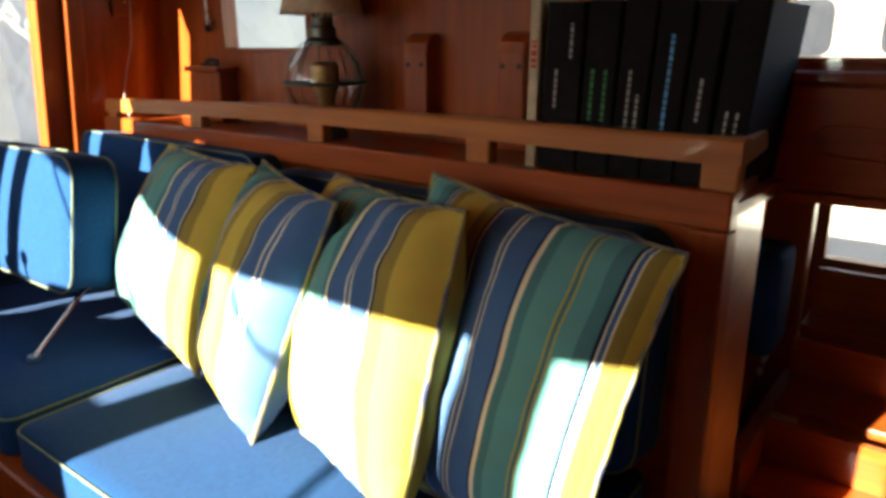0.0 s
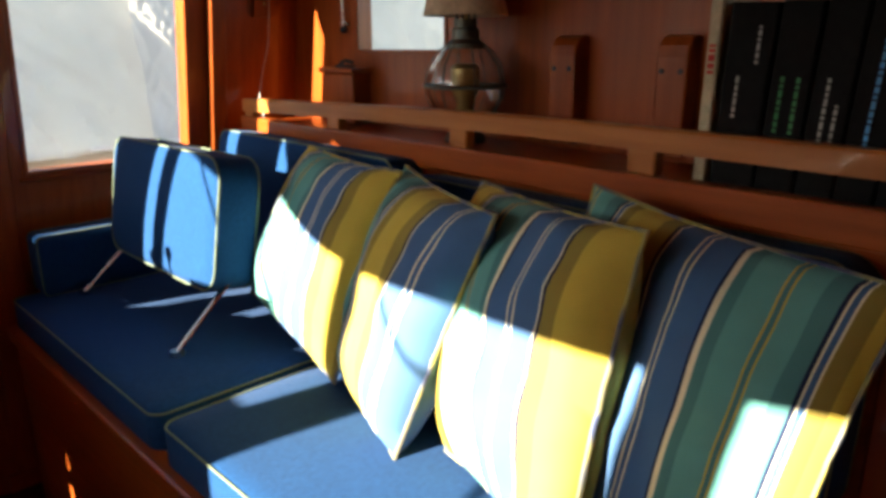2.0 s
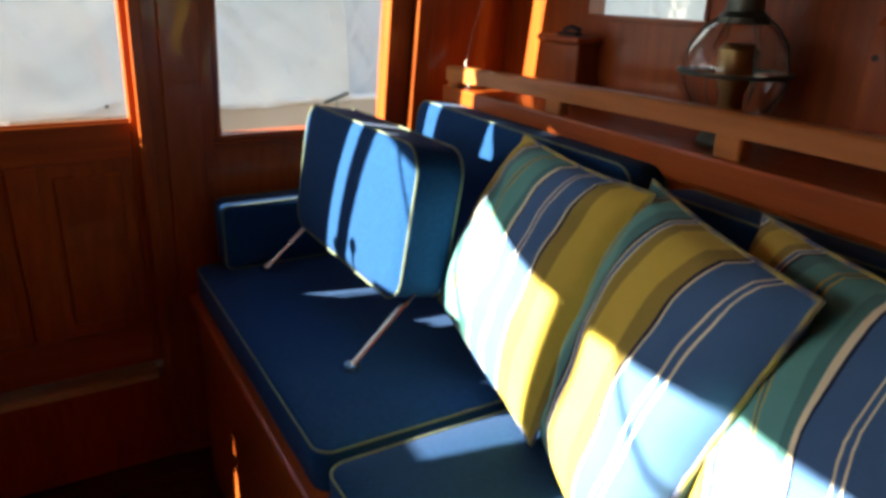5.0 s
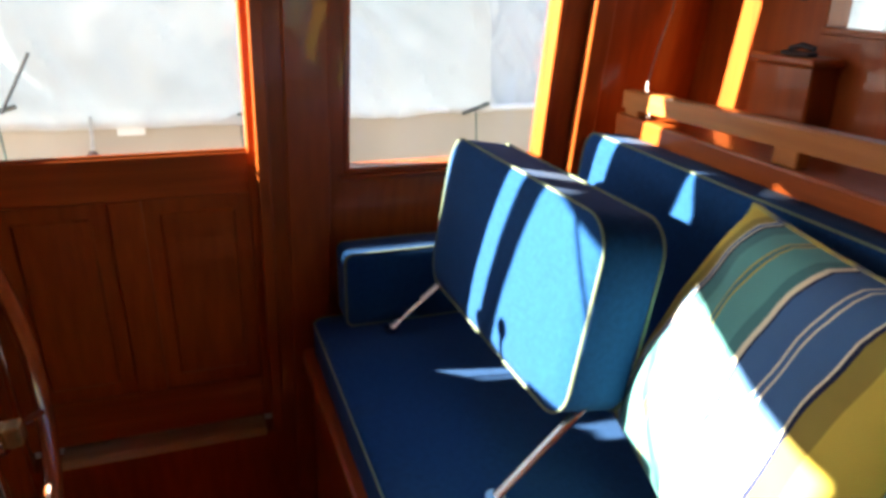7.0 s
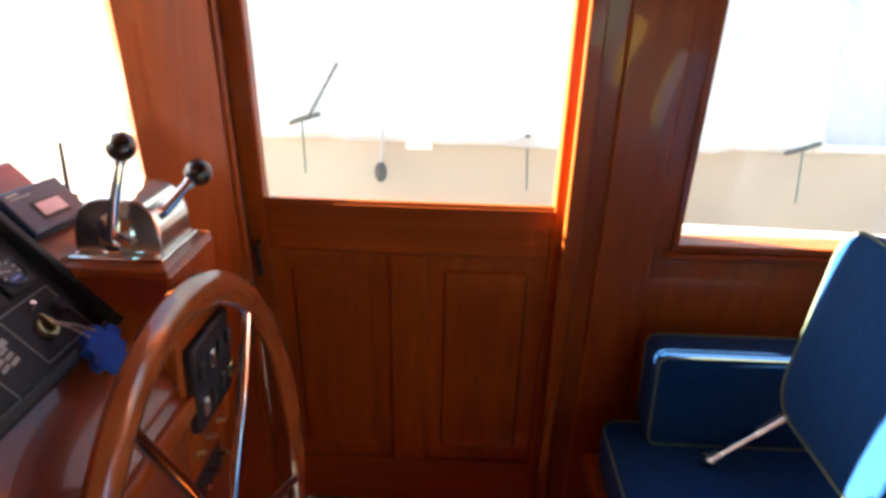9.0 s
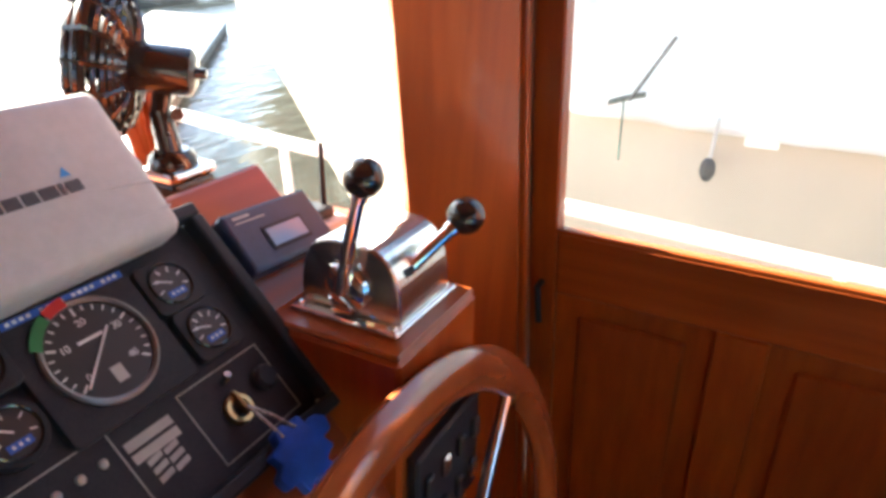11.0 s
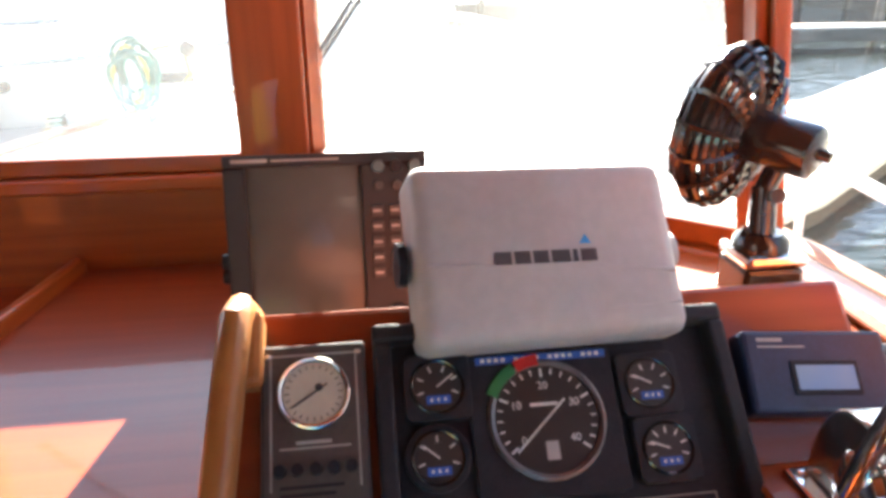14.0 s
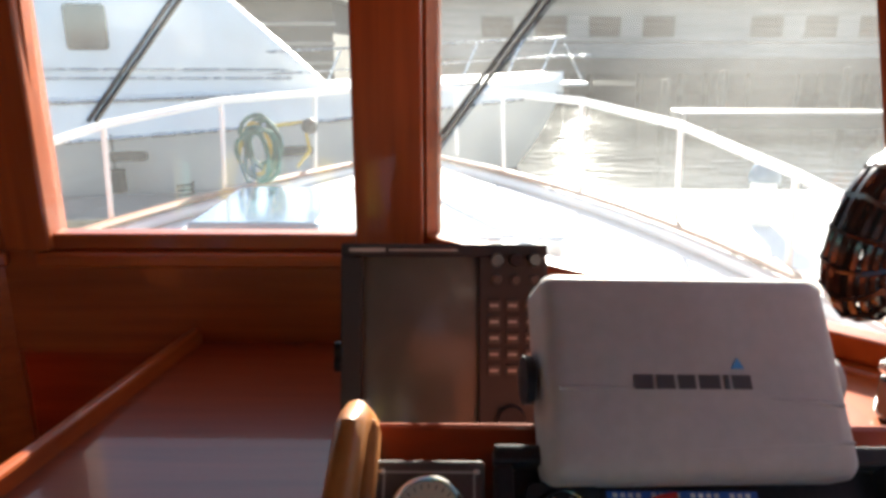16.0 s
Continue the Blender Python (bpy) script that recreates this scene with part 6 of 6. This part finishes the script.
rows = [[bm.verts.new(YM @ Vector((x, y_beam(x) * f, y_rub(x) + dz))) for f, dz in ((1.0, 0.0), (0.97, 0.30 + 0.03 * x), (0.3, 0.42 + 0.035 * x), (-0.97, 0.3 + 0.03 * x), (-1.0, 0))] for x in xs]
for a, c in zip(rows, rows[1:]):
    for i in range(4):
        bm.faces.new((a[i], a[i + 1], c[i + 1], c[i]))
part("deck", bm, gelcoat, yacht, "white bulwark and foredeck", True)
cab = [(5.0, 0.95), (7.1, 2.85), (8.0, 3.25), (15, 3.3), (15, 0.2), (5.0, 0.4)]
part("cabin", slab(cab, 3.0, YM @ Matrix(((1, 0, 0, 0), (0, 0, -1, 1.5), (0, 1, 0, 0), (0, 0, 0, 1))), 0.12), gelcoat, yacht, "sloping white cabin front", True)
for k, (x, z, w, h) in enumerate(((8.72, 1.85, 0.62, 0.70), (10.1, 1.85, 1.0, 0.7), (11.8, 1.85, 1.2, 0.7))):
    part("cabin_window", slab(rounded(w, h, 0.08), 0.03, YM @ Matrix(((1, 0, 0, x), (0, 0, -1, 1.53), (0, 1, 0, z), (0, 0, 0, 1)))), window_dark, yacht)
part("stripe", tube([YM @ Vector((x, y_beam(x) * 0.985 + 0.02, y_rub(x) + 0.32 + 0.03 * x)) for x in xs if x > 1.2], 0.03, 6), steel, yacht, smooth=True)
for z in (0.98, 1.12):
    part("cabin_moulding", tube([YM @ Vector((x, 1.52, z + 0.01 * x)) for x in (5.6, 7, 9, 11, 14)], 0.022, 6), steel, yacht, smooth=True)
part("fender_line", tube([YM @ Vector((8.42, 2.2, -0.3)), YM @ Vector((8.44, 2.14, 0.25))], 0.012, 6), black_matt, yacht, smooth=True)
walkway = thing("finger_dock", YM @ Vector((10, 3.2, WATER)), "weathered grey timber finger dock alongside the yacht", "dock")
part("deck", box(4.6, 17, 2.35, 4.1, -0.90, -0.67, 0.02, 1, m=YM), cladding, walkway)
part("edge_board", box(4.6, 17, 4.1, 4.16, -0.86, -0.65, 0.01, 1, m=YM), bare_wood, walkway)
part("mooring_coil", tube([YM @ Vector((7.35 + 0.12 * math.cos(a), 2.7 + 0.12 * math.sin(a), -0.655 + 0.012 * a)) for a in [0.6 * k for k in range(28)]], 0.02, 6), rubber, walkway, "coiled dark mooring line", True)
for x in (5.62, 8.25, 10.9):
    part("porthole", slab(rounded(0.60, 0.16, 0.078, 6), 0.05, YM @ Matrix(((1, 0, 0, x), (0, 0, -1, 1.985), (0, 1, 0, -0.13), (0, 0, 0, 1)))), window_dark, yacht)
part("fender", tube([YM @ Vector((8.42, 2.2, -0.30)), YM @ Vector((8.42, 2.2, -0.36)), YM @ Vector((8.42, 2.2, -0.60)), YM @ Vector((8.42, 2.2, -0.655))], 0.15, 14), rubber, yacht, "black rubber fender", True)
yr = part("bow_rail", tube([YM @ Vector((x, y_beam(x) * 0.92, y_rub(x) + 1.1 + 0.01 * x)) for x in (0.0, 0.6, 1.5, 3, 4.5, 6)], 0.022, 6), steel, yacht, "steel pulpit", True)
part("rail_tube", tube([YM @ Vector((-0.6 if k == 0 else x, y_beam(x) * 0.9, y_rub(x) + 0.75 + 0.01 * x)) for k, x in enumerate((0.0, 0.6, 1.5, 3, 4.5, 6))], 0.018, 6), steel, yr, smooth=True)
for x in (0.3, 1.2, 2.2, 3.4, 4.8):
    part("rail_post", tube([YM @ Vector((x, y_beam(x) * 0.92, y_rub(x) + 1.1)), YM @ Vector((x + 0.35, y_beam(x) * 0.95, y_rub(x) + 0.35))], 0.018, 6), steel, yr, smooth=True)
part("anchor_pulpit", box(-0.5, 0.6, -0.2, 0.2, 0.78, 0.84, 0.02, m=YM), gelcoat, yacht)
for s in (-1,):
    part("rail_post", tube([YM @ Vector((0, 0, 1.62)), YM @ Vector((-0.45, 0, 0.84))], 0.02, 6), steel, yr, smooth=True)

# ---- pier and waterfront ----
pier = thing("pier", (-8, -38, WATER), "long timber pier on dark pilings", "pier")
part("deck", box(-60, 40, -44, -37.5, 0.35, 0.75), timber_dark, pier)
part("fascia", box(-60, 40, -37.5, -37.3, 0.2, 1.0), timber_dark, pier)
random.seed(4)
for k in range(46):
    x = -58 + k * 2.1 + random.uniform(-0.3, 0.3)
    part("piling", tube([(x, -37.8 - (k % 3) * 1.2, WATER - 0.5), (x + random.uniform(-0.05, 0.05), -37.8 - (k % 3) * 1.2, 0.35)], 0.17, 8), timber_dark, pier)
part("railing", tube([(-60, -37.4, 1.75), (40, -37.4, 1.75)], 0.05, 6), timber_dark, pier)
bld = thing("waterfront_building", (-8, -44, 0.75), "low grey brown waterfront building with pale windows", "building")
part("wall", box(-45, 14, -52, -44, 0.75, 4.3), cladding, bld)
part("roof", slab([(-53.2, 4.25), (-48, 6.6), (-42.8, 4.25)], 60.5, Matrix(((0, 0, 1, -45.8), (1, 0, 0, 0), (0, 1, 0, 0), (0, 0, 0, 1)))), roof_dark, bld)
for k in range(17):
    x = -43 + k * 3.2
    if k % 5 == 3:
        continue
    w = part("window", box(x - 0.95, x + 0.95, -44.08, -44.0, 2.1, 3.3), timber_dark, bld)
    part("glazing", box(x - 0.85, x - 0.04, -44.1, -44.081, 2.18, 3.22), sky_sheen_glass, w)
    part("glazing", box(x + 0.04, x + 0.85, -44.1, -44.081, 2.18, 3.22), sky_sheen_glass, w)
shed = thing("boat_shed", (8, -30, WATER), "dark brown timber boat shed", "shed")
part("wall", box(2.5, 22, -33, -27, WATER, 3.2), timber_dark, shed)
part("roof", slab([(-34, 3.15), (-30, 5.2), (-26, 3.15)], 20.5, Matrix(((0, 0, 1, 2.0), (1, 0, 0, 0), (0, 1, 0, 0), (0, 0, 0, 1)))), roof_dark, shed)
for z in (0.2, 0.9, 1.6, 2.3):
    part("batten", box(2.4, 22, -26.98, -26.9, z, z + 0.12), cladding, shed)
for k in range(6):
    x = -9 - 3.0 * k
    d = thing("mooring_pile", (x, -24 - (k % 2) * 3, WATER), "weathered timber mooring pile", "pile", "mooring piles")
    part("pile", tube([(x, -24 - (k % 2) * 3, WATER - 0.5), (x, -24 - (k % 2) * 3, 0.5 + 0.2 * (k % 3))], 0.15, 10), timber_dark, d, smooth=True)
float_dock = thing("floating_dock", (-14, -21, WATER), "pale floating finger dock", "dock")
part("deck", box(-30, -8.5, -21.6, -20.4, -0.55, -0.25, 0.03), gelcoat_beige, float_dock)
part("fascia", box(-30, -8.6, -20.38, -20.3, -0.7, -0.3), timber_dark, float_dock)

bow_dock = thing("concrete_dock", (-6, -8, WATER), "sunlit white concrete dock beyond the bow", "dock")
part("deck", slab([(-2.9, -10.8), (-2.9, -6.3), (-5.3, -5.1), (-6.6, -5.9), (-12.0, -10.2), (-16.0, -13.4), (-16.0, -16.0), (-9.5, -10.8)], 0.10, Matrix.Translation((0, 0, -0.72))), deck_white, bow_dock)
part("fascia", slab([(-2.92, -10.78), (-2.92, -6.32), (-5.3, -5.12), (-6.6, -5.92), (-12.0, -10.22), (-16.0, -13.42), (-15.98, -15.9), (-9.5, -10.78)], 0.25, Matrix.Translation((0, 0, -0.975))), timber_dark, bow_dock)
dock_post = thing("dock_pedestal", (-5.8, -8.6, -0.62), "pale blue domed power pedestal standing on the white dock", "pedestal")
part("cabinet", lathe([(0.001, 0), (0.15, 0), (0.15, 0.55), (0.001, 0.55)], Matrix.Translation((-5.8, -8.6, -0.62)), 16), hull_grey, dock_post, smooth=True)
part("dome", lathe([(0.19, 0.55), (0.2, 0.62), (0.15, 0.74), (0.08, 0.8), (0.001, 0.82)], Matrix.Translation((-5.8, -8.6, -0.62)), 20), hatch_blue, dock_post, "pale blue domed cap", True)
hose = thing("shore_hose", (-5.0, -6.9, -0.61), "loose dark hose lying on the white dock", "hose")
part("coil", tube([(-5.0 + 0.25 * math.cos(a) * (1 + 0.1 * math.sin(3 * a)), -6.9 + 0.2 * math.sin(a), -0.60 + 0.003 * a) for a in [0.5 * k for k in range(30)]], 0.018, 6), rubber, hose, smooth=True)

setting("backdrop", slab([(-150, WATER), (150, WATER), (150, 3.4), (90, 5.2), (40, 4.4), (-10, 5.6), (-70, 4.6), (-150, 6.0)], 2.0, Matrix(((1, 0, 0, 0), (0, 0, 1, -72), (0, 1, 0, 0), (0, 0, 0, 1)))), roof_dark, "dark wooded far shore", "shore")

# boat lying astern
stern = thing("moored_cruiser", (0.5, 9, WATER), "grey cabin cruiser moored astern", "boat")
part("hull", slab([(-3.5, -0.2), (4.5, -0.2), (4.5, 2.6), (-3.5, 2.6)], 1.5, Matrix(((1, 0, 0, 0), (0, 1, 0, 7.5), (0, 0, 1, WATER), (0, 0, 0, 1))), 0.15), hull_grey, stern)
part("cabin", box(-2.8, 3.6, 7.8, 9.8, 0.6, 2.2, 0.15, 2), cladding, stern)
for k in range(4):
    part("cabin_window", slab(rounded(1.1, 0.5, 0.1), 0.03, Matrix(((1, 0, 0, -2.0 + 1.5 * k), (0, 0, -1, 7.8), (0, 1, 0, 1.55), (0, 0, 0, 1)))), window_dark, stern)
part("rail", tube([(-3.4, 7.4, 1.15), (4.4, 7.4, 1.15)], 0.02, 6), steel, stern, smooth=True)
